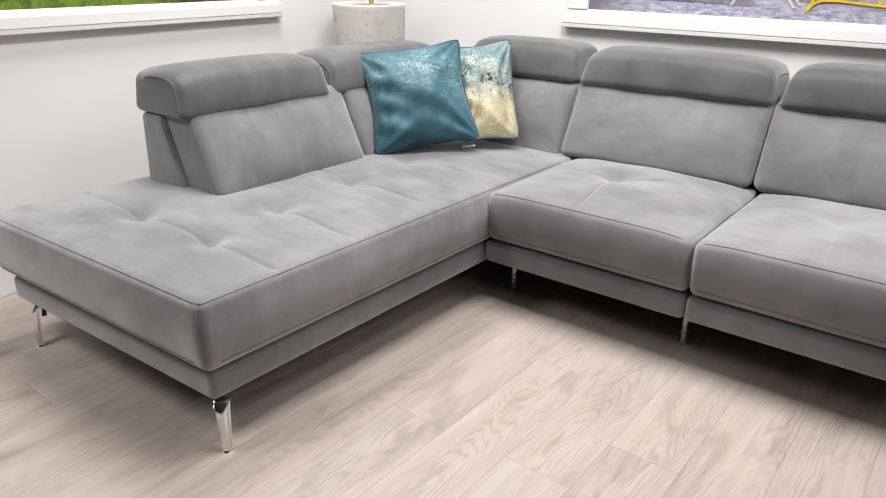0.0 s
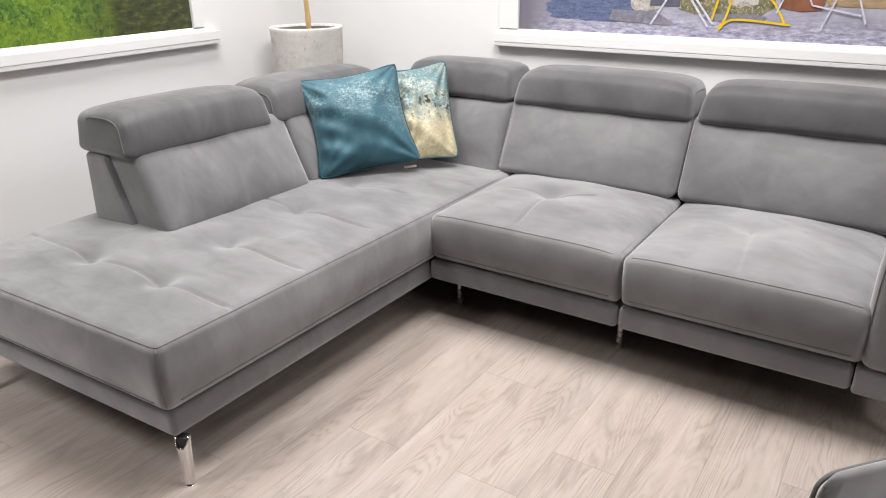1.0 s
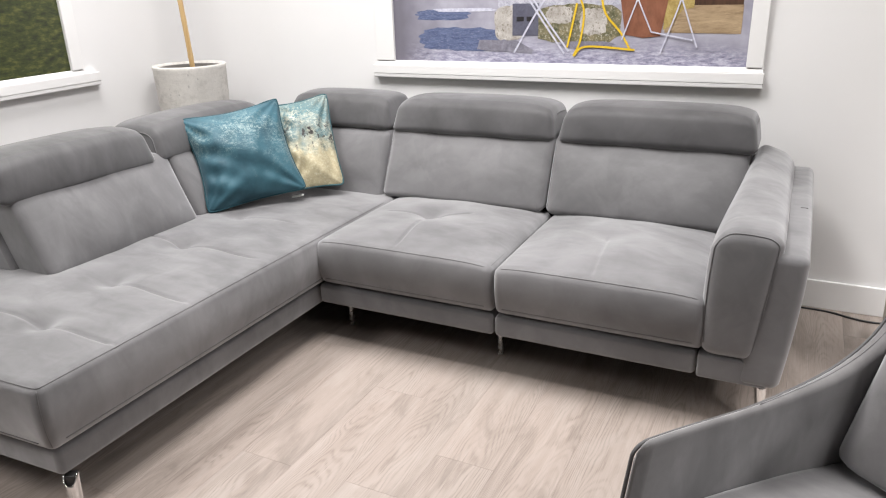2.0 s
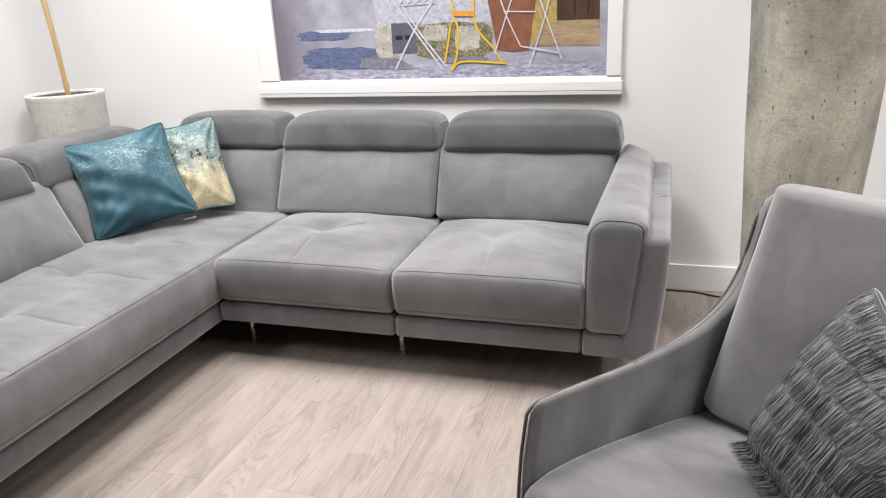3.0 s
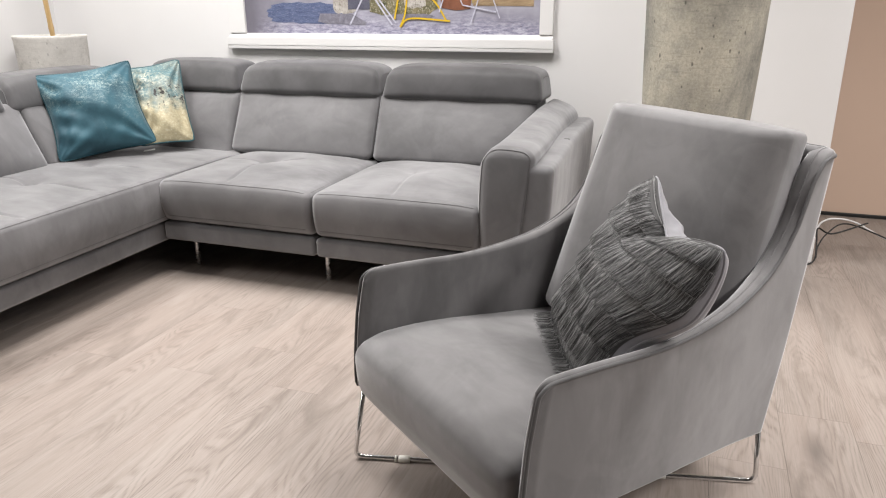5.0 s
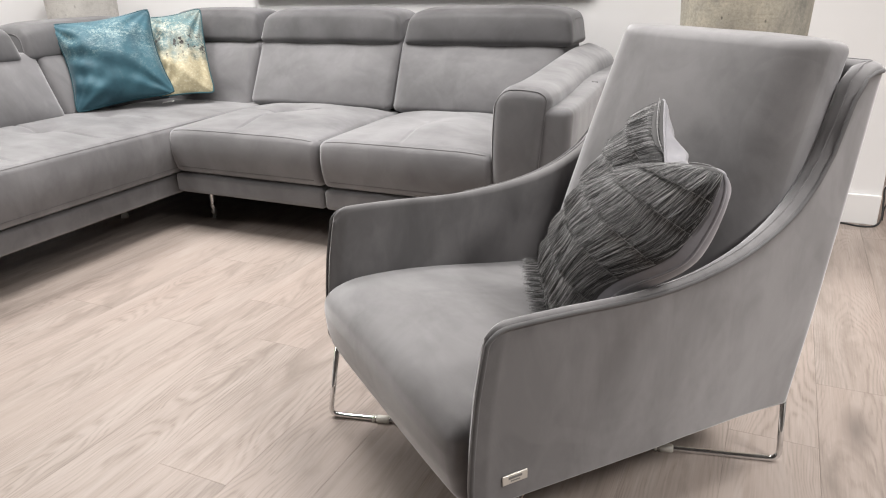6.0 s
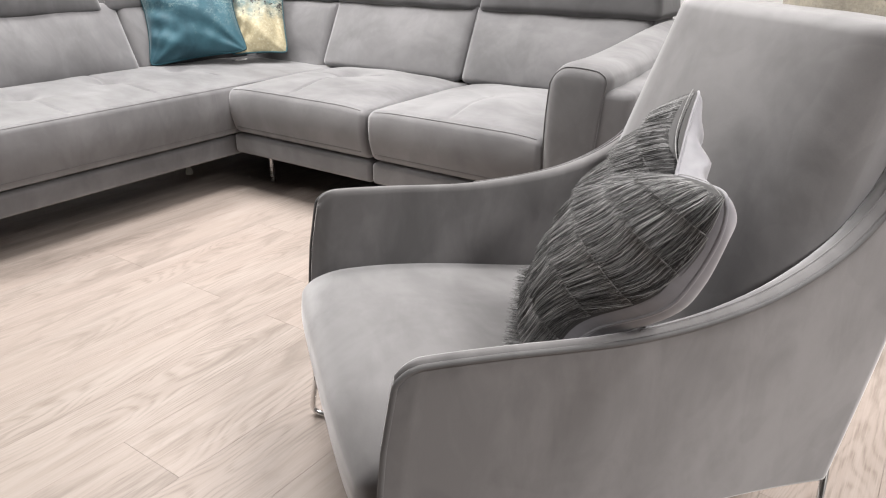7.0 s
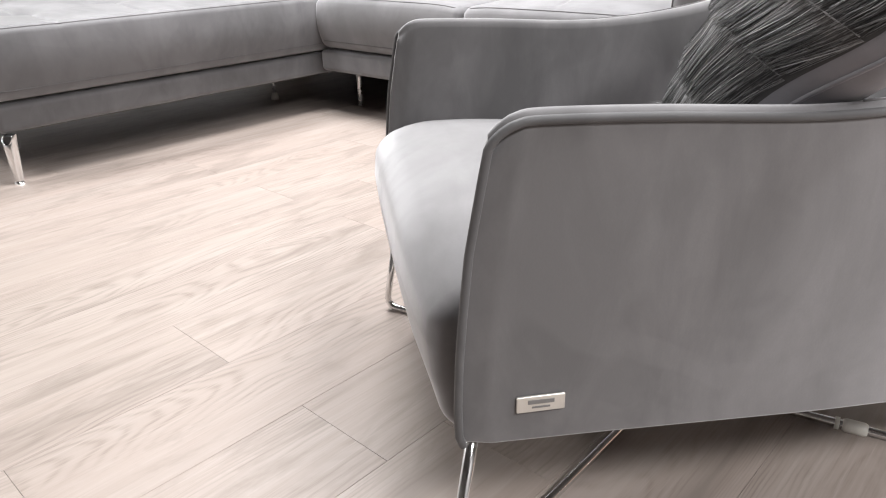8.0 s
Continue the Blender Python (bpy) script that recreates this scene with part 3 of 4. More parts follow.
for x0, x1 in BACKS:
    wp = back_warp(0.615, 0.98, 0.47, 0.50, (x0, x1), 1, 1)
    back = part("backrest", block((x0, 0.612, 0.456), (x1, 0.98, 0.775), 0.036, (22, 4, 12), wp), FABRIC, sofa, "padded grey backrest cushion")
    part("seam", tube(wp(line((x0 + 0.011, 0.622, 0.49), (x0 + 0.011, 0.622, 0.735), 14)), 0.0014), FABRIC_SEAM, back)
HEADS = [(-0.050, 0.751, 0.035), (0.761, 1.555, 0.030)]
for x0, x1, re in HEADS:
    wp = head_warp((x0, x1), 0.742, 0.895, 0.745, 1, 1, re)
    head = part("headrest", block((x0, 0.728, 0.742), (x1, 1.0, 0.892), 0.034, (24, 8, 6), wp), FABRIC_NAP_SHADE, sofa, "raised padded grey headrest")
    part("seam", tube(wp(np.vstack([line((x1 - 0.006, 0.76, 0.80), (x1 - 0.006, 0.80, 0.862), 8), line((x1 - 0.006, 0.82, 0.872), (x1 - 0.006, 0.96, 0.872), 8)])), 0.002), FABRIC_SEAM, head)

# backs of the corner and chaise
CX = [(-0.703, 0.014), (0.018, 0.66)]
for y0, y1 in CX:
    wp = back_warp(-0.600, -0.93, 0.46, 0.50, (y0, y1), -1, 0)
    back = part("backrest", block((-0.93, y0, 0.450), (-0.597, y1, 0.752), 0.034, (4, 22, 12), wp), FABRIC, sofa, "padded grey backrest cushion")
    part("seam", tube(wp(line((-0.609, y0 + 0.012, 0.49), (-0.609, y0 + 0.012, 0.72), 14)), 0.0014), FABRIC_SEAM, back)
wp = back_warp(0.635, 0.98, 0.47, 0.42, (-0.70, -0.056), 1, 1)
part("corner_backrest", block((-0.70, 0.63, 0.40), (-0.056, 0.98, 0.742), 0.030, (18, 4, 12), wp), FABRIC, sofa, "plain grey corner backrest")
wp = head_warp((-0.66, -0.060), 0.742, 0.885, 0.745, 1, 1, 0.03)
part("headrest", block((-0.66, 0.734, 0.742), (-0.060, 1.0, 0.892), 0.034, (20, 8, 6), wp), FABRIC_NAP_SHADE, sofa, "raised padded grey headrest")
for y0, y1, re in ((-0.735, -0.045, 0.015), (-0.035, 0.70, 0.03)):
    wp = head_warp((y0, y1), 0.718, 0.865, -0.735, -1, 0, re)
    head = part("headrest", block((-1.035, y0, 0.712), (-0.722, y1, 0.868), 0.034, (8, 24, 6), wp), FABRIC_NAP_SHADE, sofa, "raised padded grey headrest")
    part("seam", tube(wp(np.vstack([line((-0.742, y0 + 0.003, 0.735), (-0.742, y0 + 0.003, 0.835), 8), curve_points([(-0.745, y0 + 0.003, 0.838), (-0.76, y0 + 0.003, 0.852), (-0.79, y0 + 0.003, 0.858)], 6), line((-0.80, y0 + 0.003, 0.858), (-0.96, y0 + 0.003, 0.858), 8)])), 0.002), FABRIC_SEAM, head)


def shell_warp(p):
    p = np.array(p, float)
    s = np.clip((p[:, 0] + 1.0) / 0.22, 0, 1)
    p[:, 0] -= s * 0.42 * (p[:, 2] - 0.46) * (p[:, 2] > 0.3)
    p[:, 0] += (1 - s) * 0.06 * (p[:, 2] - 0.70)
    return p


part("back_shell", block((-1.0, -0.725, 0.262), (-0.775, 1.0, 0.712), 0.016, (4, 20, 10), shell_warp), FABRIC, sofa, "upholstered outer back")
# Runs unseen down to the floor to keep light from under the sofa
part("back_shell", block((-0.99, 0.955, 0.030), (1.66, 1.02, 0.70), 0.016, (20, 2, 8)), FABRIC, sofa, "upholstered outer back")


# legs
def blade_leg(height):
    """A tapered chrome channel leg: a bent sheet, open behind, round lip at the top."""
    verts, faces = [], []
    rows, cols, th = 14, 13, 0.003
    for layer in (0, 1):
        for i in range(rows):
            f = i / (rows - 1)
            wide = 0.0195 - 0.007 * f - layer * th
            deep = 0.021 - 0.008 * f - layer * th
            cx, cy = 0.010 * f, -0.016 * f
            for j in range(cols):
                a = math.radians(-100 + 200 * j / (cols - 1))
                lip = 0.030 * max(0.0, math.cos(a)) * (1 - f) ** 6
                ex = abs(math.sin(a)) ** 0.6 * (1 if a > 0 else -1)
                ey = (abs(math.cos(a)) ** 0.6) * (1 if math.cos(a) > 0 else -1)
                verts.append((cx + wide * ex, cy - deep * ey, height * (1 - f) - lip))
    for layer in (0, 1):
        for i in range(rows - 1):
            for j in range(cols - 1):
                a = layer * rows * cols + i * cols + j
                q = (a, a + cols, a + cols + 1, a + 1)
                faces.append(q if layer == 0 else q[::-1])
    o = rows * cols
    rim = [i * cols for i in range(rows)] + [(rows - 1) * cols + j for j in range(1, cols)] + [i * cols + cols - 1 for i in range(rows - 2, -1, -1)] + list(range(cols - 2, 0, -1))
    for a, b in zip(rim, rim[1:] + rim[:1]):
        faces.append((a, b, b + o, a + o))
    return verts, faces


def add_blade(x, y, turn, height=0.149):
    leg = part("leg", blade_leg(height), CHROME, sofa, "tapered chrome leg")
    leg.matrix_basis = pose(x, y, 0, 0, 0, turn)
    sock = part("bracket", block((-0.015, -0.012, height - 0.045), (0.015, 0.018, height - 0.002), 0.005, (1, 1, 1)), BLACK, leg, "black mounting bracket")


add_blade(-0.018, -1.160, 25)
add_blade(-0.960, -1.205, -20)
add_blade(1.672, 0.085, 25, 0.168)
add_blade(1.672, 0.93, 150, 0.168)
add_blade(-0.99, 0.92, -150, 0.149)


def pin_leg(x, y, height=0.166, r=0.011):
    leg = part("leg", lathe([(0, 0), (r * 0.95, 0), (r, 0.004), (r * 1.1, height * 0.7), (r * 1.25, height), (0, height)], 20), STEEL, sofa, "thin steel support leg")
    leg.matrix_basis = pose(x, y, 0)


for x, y in ((0.036, 0.175), (0.730, 0.185), (0.80, 0.90), (0.04, 0.92), (-0.93, -0.30)):
    pin_leg(x, y)
jack = part("leg", lathe([(0, 0.030), (0.006, 0.030), (0.007, 0.06), (0.008, 0.164), (0, 0.164)], 16), STEEL, sofa, "short threaded support leg")
jack.matrix_basis = pose(-0.375, 0.025, 0)
part("foot", lathe([(0, 0.0), (0.017, 0.0), (0.017, 0.012), (0.010, 0.030), (0, 0.031)], 20), CLEAR, jack, "clear plastic glide")


# ---- scatter cushions ----
def smooth01(x):
    x = min(1.0, max(0.0, x))
    return x * x * (3 - 2 * x)


def pillow_point(u, v, side, size, fat, pinch, seed, chop=0.0):
    """A point of a square pillow; u, v in -1..1, side 1 front, -1 rear; pinch: how far sides, top and bottom draw in."""
    edge = max(0.0, (1 - u * u)) ** 0.5 * max(0.0, (1 - v * v)) ** 0.5
    sides, top, bottom = pinch
    x = size / 2 * u * (1 - sides * (1 - v * v) * abs(u))
    y = size / 2 * v * (1 - (top if v > 0 else bottom) * (1 - u * u) * abs(v))
    z = side * fat / 2 * edge ** (0.88 if chop else 1.25)
    crumple = 0.012 * math.sin(5.1 * u + 2.3 * v + seed) * math.sin(3.7 * v - 1.9 * u + 2 * seed)
    ears = (abs(u) * abs(v)) ** 3
    fold = math.atan2(1.06 - abs(v), 1.06 - abs(u))
    crumple += 0.0120 * math.sin(9 * fold + 3 * seed + 2 * u - v) * (abs(u) * abs(v)) ** 1.0
    crumple += 0.0034 * math.sin(13 * u + 5 * v + 4 * seed) * math.sin(9 * v - 4 * u + seed)
    if not chop:
        crumple += 0.016 * math.sin(15 * fold + seed) * (abs(u) * abs(v)) ** 0.8
        crumple += 0.011 * math.sin(15 * v + 5 * u + seed) * smooth01((-u - 0.15) / 0.7) * (1 - abs(v) ** 3)
        crumple += 0.007 * math.sin(13 * u - 4 * v) * smooth01((-v - 0.2) / 0.7)
    blunt = 1 - 0.05 * (max(0.0, abs(u) + abs(v) - 1.70) / 0.30) ** 2
    x *= blunt
    y *= blunt
    z += crumple * (0.35 if chop else 1.0) * (0.4 + edge) * edge**0.7 + 0.010 * ears * math.sin(seed * 3 + u + 2 * v)
    if chop:
        wedge = max(0.0, 1 - abs(u - 0.06) / 0.96) ** 1.15
        dent = chop * wedge * max(0.0, (v + 0.3) / 1.3) ** 2.2
        y -= dent
        near = min(1.0, max(0.0, (1.0 - v) / 0.75))
        low = smooth01((0.35 - v) / 0.8)
        z -= 0.036 * max(0.0, u) ** 2.5 * near * (2 - near) * (1 - low)
        x -= 0.060 * max(0.0, u) ** 2 * low
        corner = max(0.0, -u) ** 4 * max(0.0, v) ** 4
        y += 0.020 * corner
        if side > 0:
            z *= 1 - 0.16 * smooth01(-u / 0.8)
            z -= 0.075 * math.exp(-(abs(u - 0.02 + 0.25 * (1 - v)) / 0.20) ** 1.4) * max(0.0, v) ** 1.6 * edge**0.5
        else:
            behind = min(1.0, 2.5 * edge)
            y += 0.55 * dent * behind
            z -= (0.007 * math.sin(11 * u + 4 * v) + 0.005 * math.sin(17 * u - 9 * v + 1.0)) * behind * max(0.0, v)
            x += 0.020 * wedge * behind * max(0.0, v) ** 2
    return x, y, z


def pillow_half(size, fat, pinch, seed, side, chop=0.0, n=44, reach=(-1.0, 1.0), lift=0.0):
    verts, faces = [], []
    for i in range(n + 1):
        for j in range(n + 1):
            u, v = math.sin((2 * i / n - 1) * math.pi / 2), math.sin((2 * j / n - 1) * math.pi / 2)
            u = reach[0] + (u + 1) / 2 * (reach[1] - reach[0])
            x, y, z = pillow_point(u, v, side, size, fat, pinch, seed, chop)
            verts.append((x, y, z + lift))
    for i in range(n):
        for j in range(n):
            a = i * (n + 1) + j
            q = (a, a + n + 1, a + n + 2, a + 1)
            faces.append(q if side > 0 else q[::-1])
    return verts, faces


def pillow_rim(size, fat, pinch, seed, chop=0.0, n=32):
    edge = [(-1 + 2 * k / n, -1) for k in range(n)] + [(1, -1 + 2 * k / n) for k in range(n)] + [(1 - 2 * k / n, 1) for k in range(n)] + [(-1, 1 - 2 * k / n) for k in range(n)]
    return [pillow_point(u, v, 1, size, fat, pinch, seed, chop) for u, v in edge]


def frame_from(tl, tr, br, bl):
    """A pose with x along the top edge, y up the side, z out of the face."""
    tl, tr, br, bl = (Vector(p) for p in (tl, tr, br, bl))
    x = ((tr - tl) + (br - bl)).normalized()
    y = ((tl - bl) + (tr - br)).normalized()
    z = x.cross(y).normalized()
    y = z.cross(x)
    m = Matrix((x, y, z)).transposed().to_4x4()
    m.translation = (tl + tr + br + bl) / 4
    return m


def scatter_cushion(m, size, fat, pinch, mat, piping, label, seed, wide=1.0, droop=0.0):
    """wide: breadth against height; the right edge stays in place; droop: how far the far top corner sags."""
    ob = thing("scatter_cushion", label, "cushion", m, group="scatter cushions in the sofa corner")
    def shaped(points):
        return [(size / 2 - (size / 2 - x) * wide, y - droop * (0.5 - x / size) * max(0.0, 0.5 + y / size), z) for x, y, z in points]

    for name, side in (("front", 1), ("back", -1)):
        verts, faces = pillow_half(size, fat, pinch, seed, side)
        part(name, (shaped(verts), faces), mat, ob)
    part("piping", tube(shaped(pillow_rim(size, fat, pinch, seed)), 0.0046, 6, True), piping, ob, "corded piping")
    return ob


teal = scatter_cushion(frame_from((-0.799, 0.169, 0.848), (-0.504, 0.454, 0.922), (-0.316, 0.415, 0.526), (-0.566, 0.043, 0.494)), 0.456, 0.22, (0.13, 0.13, 0.06), TEAL, TEAL_PIPING, "teal velvet scatter cushion with silvery cracked foil print", 1.0)
gold = scatter_cushion(frame_from((-0.735, 0.415, 0.895), (-0.412, 0.726, 0.907), (-0.215, 0.544, 0.517), (-0.538, 0.233, 0.505)), 0.480, 0.13, (0.10, 0.06, 0.04), GOLD, GOLD_PIPING, "gold and turquoise metallic print scatter cushion", 2.2, 0.56, 0.045)
tag = part("hang_tag", bar((0.0, -0.012, -0.0012), (0.055, 0.012, 0.0012), 0.0008), plain("tag_card", (0.80, 0.80, 0.78), 0.6), teal, "small white sewn-in label")
tag.matrix_basis = teal.matrix_basis.inverted() @ pose(-0.385, 0.375, 0.484, 4, -6, 35)


# ---- the armchair ----
CHAIR = pose(1.7338, -1.1615, 0, 0, 0, -37.79)
chair = thing("armchair", "grey velvet armchair with curved arms on crossed chrome hoops", "armchair", CHAIR)
FRONT = np.array([(0.205, -0.008), (0.212, -0.018), (0.225, -0.025), (0.26, -0.026), (0.31, -0.024), (0.36, -0.020), (0.42, -0.014), (0.487, -0.002), (0.56, 0.012), (0.9, 0.06)])
REAR = np.array([(0.15, 0.730), (0.37, 0.776), (0.65, 0.822), (0.87, 0.856)])
TOP = np.array([(-0.040, 0.470), (-0.012, 0.498), (-0.001, 0.511), (0.004, 0.520), (0.010, 0.527), (0.018, 0.5335), (0.028, 0.538), (0.050, 0.5405), (0.15, 0.537), (0.30, 0.528), (0.40, 0.531), (0.48, 0.540), (0.55, 0.554), (0.61, 0.575), (0.65, 0.595), (0.69, 0.622), (0.735, 0.672), (0.765, 0.728), (0.788, 0.805), (0.825, 0.852), (0.88, 0.862)])
TOP = curve_points(TOP, 400)
LOW = np.array([(-0.04, 0.218), (0.10, 0.214), (0.43, 0.201), (0.60, 0.186), (0.80, 0.162)])


def shell_outline(k):
    """Plan of the armchair's shell: k 0..1 right arm front to rear corner, 1..2 across the back, 2..3 left."""
    if k > 1.5:
        (x, y0), n, t = shell_outline(3 - k)
        return (-x, y0), (-n[0], n[1]), t
    if k <= 1:
        return (0.347 - 0.018 * float(smoothstep(np.array(k), 0.45, 1.0)), k), (1.0, 0.0), 0.0
    f = (k - 1) / 0.5
    a = min(f / 0.35, 1.0) * math.pi / 2
    x = 0.329 - 0.03 * (1 - math.cos(a)) - max(0.0, f - 0.35) / 0.65 * 0.299
    return (x, 1.0), (math.cos(a), math.sin(a)), math.sin(a) * 0.03 + 0.012 * max(0.0, f - 0.35)


def shell_point(k, f, inset=0.0):
    """f 0..1 from the bottom to the top edge; inset moves inwards."""
    (x, along), (nx, ny), push = shell_outline(k)
    kk = along
    zt, zl = 0.54, 0.21
    for _ in range(3):
        y_top = np.interp(zt, FRONT[:, 0], FRONT[:, 1]) * (1 - kk) + np.interp(zt, REAR[:, 0], REAR[:, 1]) * kk
        zt = float(np.interp(y_top, TOP[:, 0], TOP[:, 1]))
        y_low = np.interp(zl, FRONT[:, 0], FRONT[:, 1]) * (1 - kk) + np.interp(zl, REAR[:, 0], REAR[:, 1]) * kk
        zl = float(np.interp(y_low, LOW[:, 0], LOW[:, 1]))
    z = zl + (zt - zl) * f
    y = np.interp(z, FRONT[:, 0], FRONT[:, 1]) * (1 - kk) + np.interp(z, REAR[:, 0], REAR[:, 1]) * kk
    return np.array((x - nx * inset, y + push - ny * inset, z))


def chair_shell():
    ks = list(np.concatenate([np.linspace(0, 0.09, 16), np.linspace(0.11, 1, 34), np.linspace(1.02, 1.98, 36), np.linspace(2, 2.89, 34), np.linspace(2.91, 3, 16)]))
    verts, faces, cols = [], [], []
    for k in ks:
        ring = []
        th = 0.021 + 0.029 * float(smoothstep(np.array(min(k, 3 - k)), 0.3, 1.0))
        t = min(1.0, (0.35 + 0.65 * min(min(k, 3 - k) / 0.035, 1.0)))
        for f in np.concatenate([[0, 0.006], np.linspace(0.03, 0.2, 7), np.linspace(0.25, 0.955, 11)]):
            ring.append(shell_point(k, f, th / 2 * (1 - t)))
        top = shell_point(k, 1.0)
        rad = th / 2 * t
        for a in np.linspace(0.25, math.pi - 0.25, 7):
            p = shell_point(k, 1.0, th / 2 - rad * math.cos(a))
            p[2] = top[2] - 0.016 + 0.016 * math.sin(a)
            ring.append(p)
        for f in np.concatenate([np.linspace(0.955, 0.25, 11), np.linspace(0.2, 0.03, 7), [0.006, 0]]):
            ring.append(shell_point(k, f, th / 2 + rad))
        cols.append(len(verts))
        verts += ring
    m = len(ring)
    for a, b in zip(cols, cols[1:]):
        for j in range(m - 1):
            faces.append((a + j, a + j + 1, b + j + 1, b + j)[::-1])
        faces.append((a + m - 1, a, b, b + m - 1)[::-1])
    faces.append(tuple(cols[0] + j for j in range(m)))
    faces.append(tuple(cols[-1] + j for j in range(m))[::-1])
    return verts, faces


shell = part("shell", chair_shell(), CHAIR_FABRIC, chair, "curved one-piece arm and back shell")
pipe = [shell_point(0.0, f) for f in np.linspace(0.0, 0.965, 26)] + [shell_point(k, 0.975) for k in np.concatenate([np.linspace(0.003, 0.05, 12), np.linspace(0.07, 2.93, 110), np.linspace(2.95, 2.997, 12)])] + [shell_point(3.0, f) for f in np.linspace(0.965, 0.0, 26)]
part("piping", tube(pipe, 0.0042, 8), CHAIR_PIPING, shell, "corded outer edge")
ridge = []
for k in np.linspace(0.42, 2.58, 100):
    q = shell_point(k, 1.0, 0.45 * (0.021 + 0.029 * float(smoothstep(np.array(min(k, 3 - k)), 0.3, 1.0))))
    ridge.append((q[0], q[1], q[2] + 0.0002))
part("seam", tube(ridge, 0.0013, 6), CHAIR_FABRIC, shell, "stitched line along the rim")


def chair_seat_warp(p):
    """A waterfall front that bulges over a straight lower edge; the top falls to the back."""
    p = np.array(p, float)
    u = p[:, 0] / 0.322
    f = np.clip((p[:, 2] - 0.204) / 0.168, 0, 1)
    v = (p[:, 1] + 0.03) / 0.66
    front = np.clip(1 - v / 0.22, 0, 1) ** 1.3
    swell = np.interp(f, (0.0, 0.15, 0.4, 0.7, 0.9, 1.0), (0.0, 0.010, 0.024, 0.030, 0.026, 0.020))
    p[:, 1] -= front * swell * (0.45 + 0.55 * (1 - np.abs(u) ** 4))
    p[:, 2] += f**2 * 0.034 * (1 - np.abs(u) ** 2.4) * (1 - 0.6 * smoothstep(v, 0.5, 1.0))
    p[:, 2] -= f**2 * (0.026 * np.clip(1 - v / 0.13, 0, 1) ** 2 + 0.058 * smoothstep(v, 0.15, 1.0))
    p[:, 2] -= 0.004 * f**3 * np.exp(-(((p[:, 0] - 0.03) / 0.05) ** 2 + ((p[:, 1] - 0.02) / 0.05) ** 2))
    return p


part("seat", block((-0.322, -0.030, 0.204), (0.322, 0.63, 0.372), 0.026, (36, 40, 14), chair_seat_warp), CHAIR_FABRIC, chair, "rounded grey seat with a waterfall front")


def chair_back_warp(p):
    p = np.array(p, float)
    f = np.clip((p[:, 2] - 0.36) / 0.54, 0, 1.05)
    u = p[:, 0] / 0.279
    front = np.clip((0.66 - p[:, 1]) / 0.12, 0, 1)
    p[:, 1] -= 0.030 * front * (1 - np.abs(u) ** 2.5) * np.sin(np.clip(f, 0, 1) * math.pi * 0.95)
    p[:, 1] += 0.040 * front * np.clip((np.abs(u) - 0.74) / 0.26, 0, 1) ** 2
    p[:, 1] += 0.365 * (p[:, 2] - 0.365)
    p[:, 2] += f**4 * (0.006 * (1 - np.abs(u) ** 2.5) + 0.006 * np.clip(-u, 0, 1) - 0.004 * np.clip(u, 0, 1) ** 4) - 0.012 * f**4 * np.clip((p[:, 1] - 0.80) / 0.06, 0, 1)
    p[:, 0] *= 1.075 - 0.095 * f
    return p


backc = part("back_cushion", block((-0.279, 0.540, 0.345), (0.279, 0.655, 0.900), 0.021, (20, 4, 20), chair_back_warp), CHAIR_FABRIC, chair, "tall padded back cushion")
part("seam", tube(chair_back_warp(np.vstack([line((0.265, 0.60, 0.70), (0.265, 0.60, 0.84), 10), curve_points([(0.265, 0.60, 0.845), (0.258, 0.60, 0.882), (0.228, 0.60, 0.892)], 8), line((0.223, 0.60, 0.893), (0.15, 0.60, 0.896), 8)])), 0.002), CHAIR_PIPING, backc)


def rounded_corner(a, b, c, r, n=6):
    a, b, c = (np.array(q, float) for q in (a, b, c))
    p, q = b + (a - b) / np.linalg.norm(a - b) * r, b + (c - b) / np.linalg.norm(c - b) * r
    return [(1 - t) ** 2 * p + 2 * t * (1 - t) * b + t * t * q for t in np.linspace(0, 1, n)]


def hoop(a, b, top_a, top_b):
    """A U of chrome rod: down, along the floor, up."""
    r = 0.0065
    a0, a1, b1, b0 = top_a, (*a, r), (*b, r), top_b
    path = [np.array(a0)] + rounded_corner(a0, a1, b1, 0.025) + rounded_corner(a1, b1, b0, 0.025) + [np.array(b0)]
    return tube(path, r, 12)


hoop_1 = part("hoop", hoop((-0.343, -0.042), (0.316, 0.772), (-0.334, -0.010, 0.213), (0.300, 0.772, 0.19)), CHROME, chair, "bent chrome rod")
hoop_2 = part("hoop", hoop((0.343, -0.042), (-0.316, 0.772), (0.334, -0.010, 0.213), (-0.300, 0.772, 0.19)), CHROME, chair, "bent chrome rod")


def glide(parent, a, b, at):
    a, b = np.array((*a, 0.0065)), np.array((*b, 0.0065))
    c = a + (b - a) * at
    d = (b - a) / np.linalg.norm(b - a)
    body = tube([c - d * 0.016, c - d * 0.012, c + d * 0.012, c + d * 0.016], 0.0105, 10, taper=(0.8, 1, 1, 0.8))
    g = part("glide", body, CLEAR, parent, "milky plastic floor glide")
    part("collar", tube([c - d * 0.026, c - d * 0.020], 0.0095, 10), CLEAR, g)
    return g


for f in (0.13, 0.77):
    glide(hoop_1, (-0.343, -0.042), (0.316, 0.772), f)
    glide(hoop_2, (0.343, -0.042), (-0.316, 0.772), f)
# Satin metal plate, its lettering drawn as plain bars
brand = part("brand_tag", block((0.3475, 0.030, 0.250), (0.3505, 0.078, 0.268), 0.0012, (1, 1, 1)), LABEL, chair, "small pale satin metal brand plate")
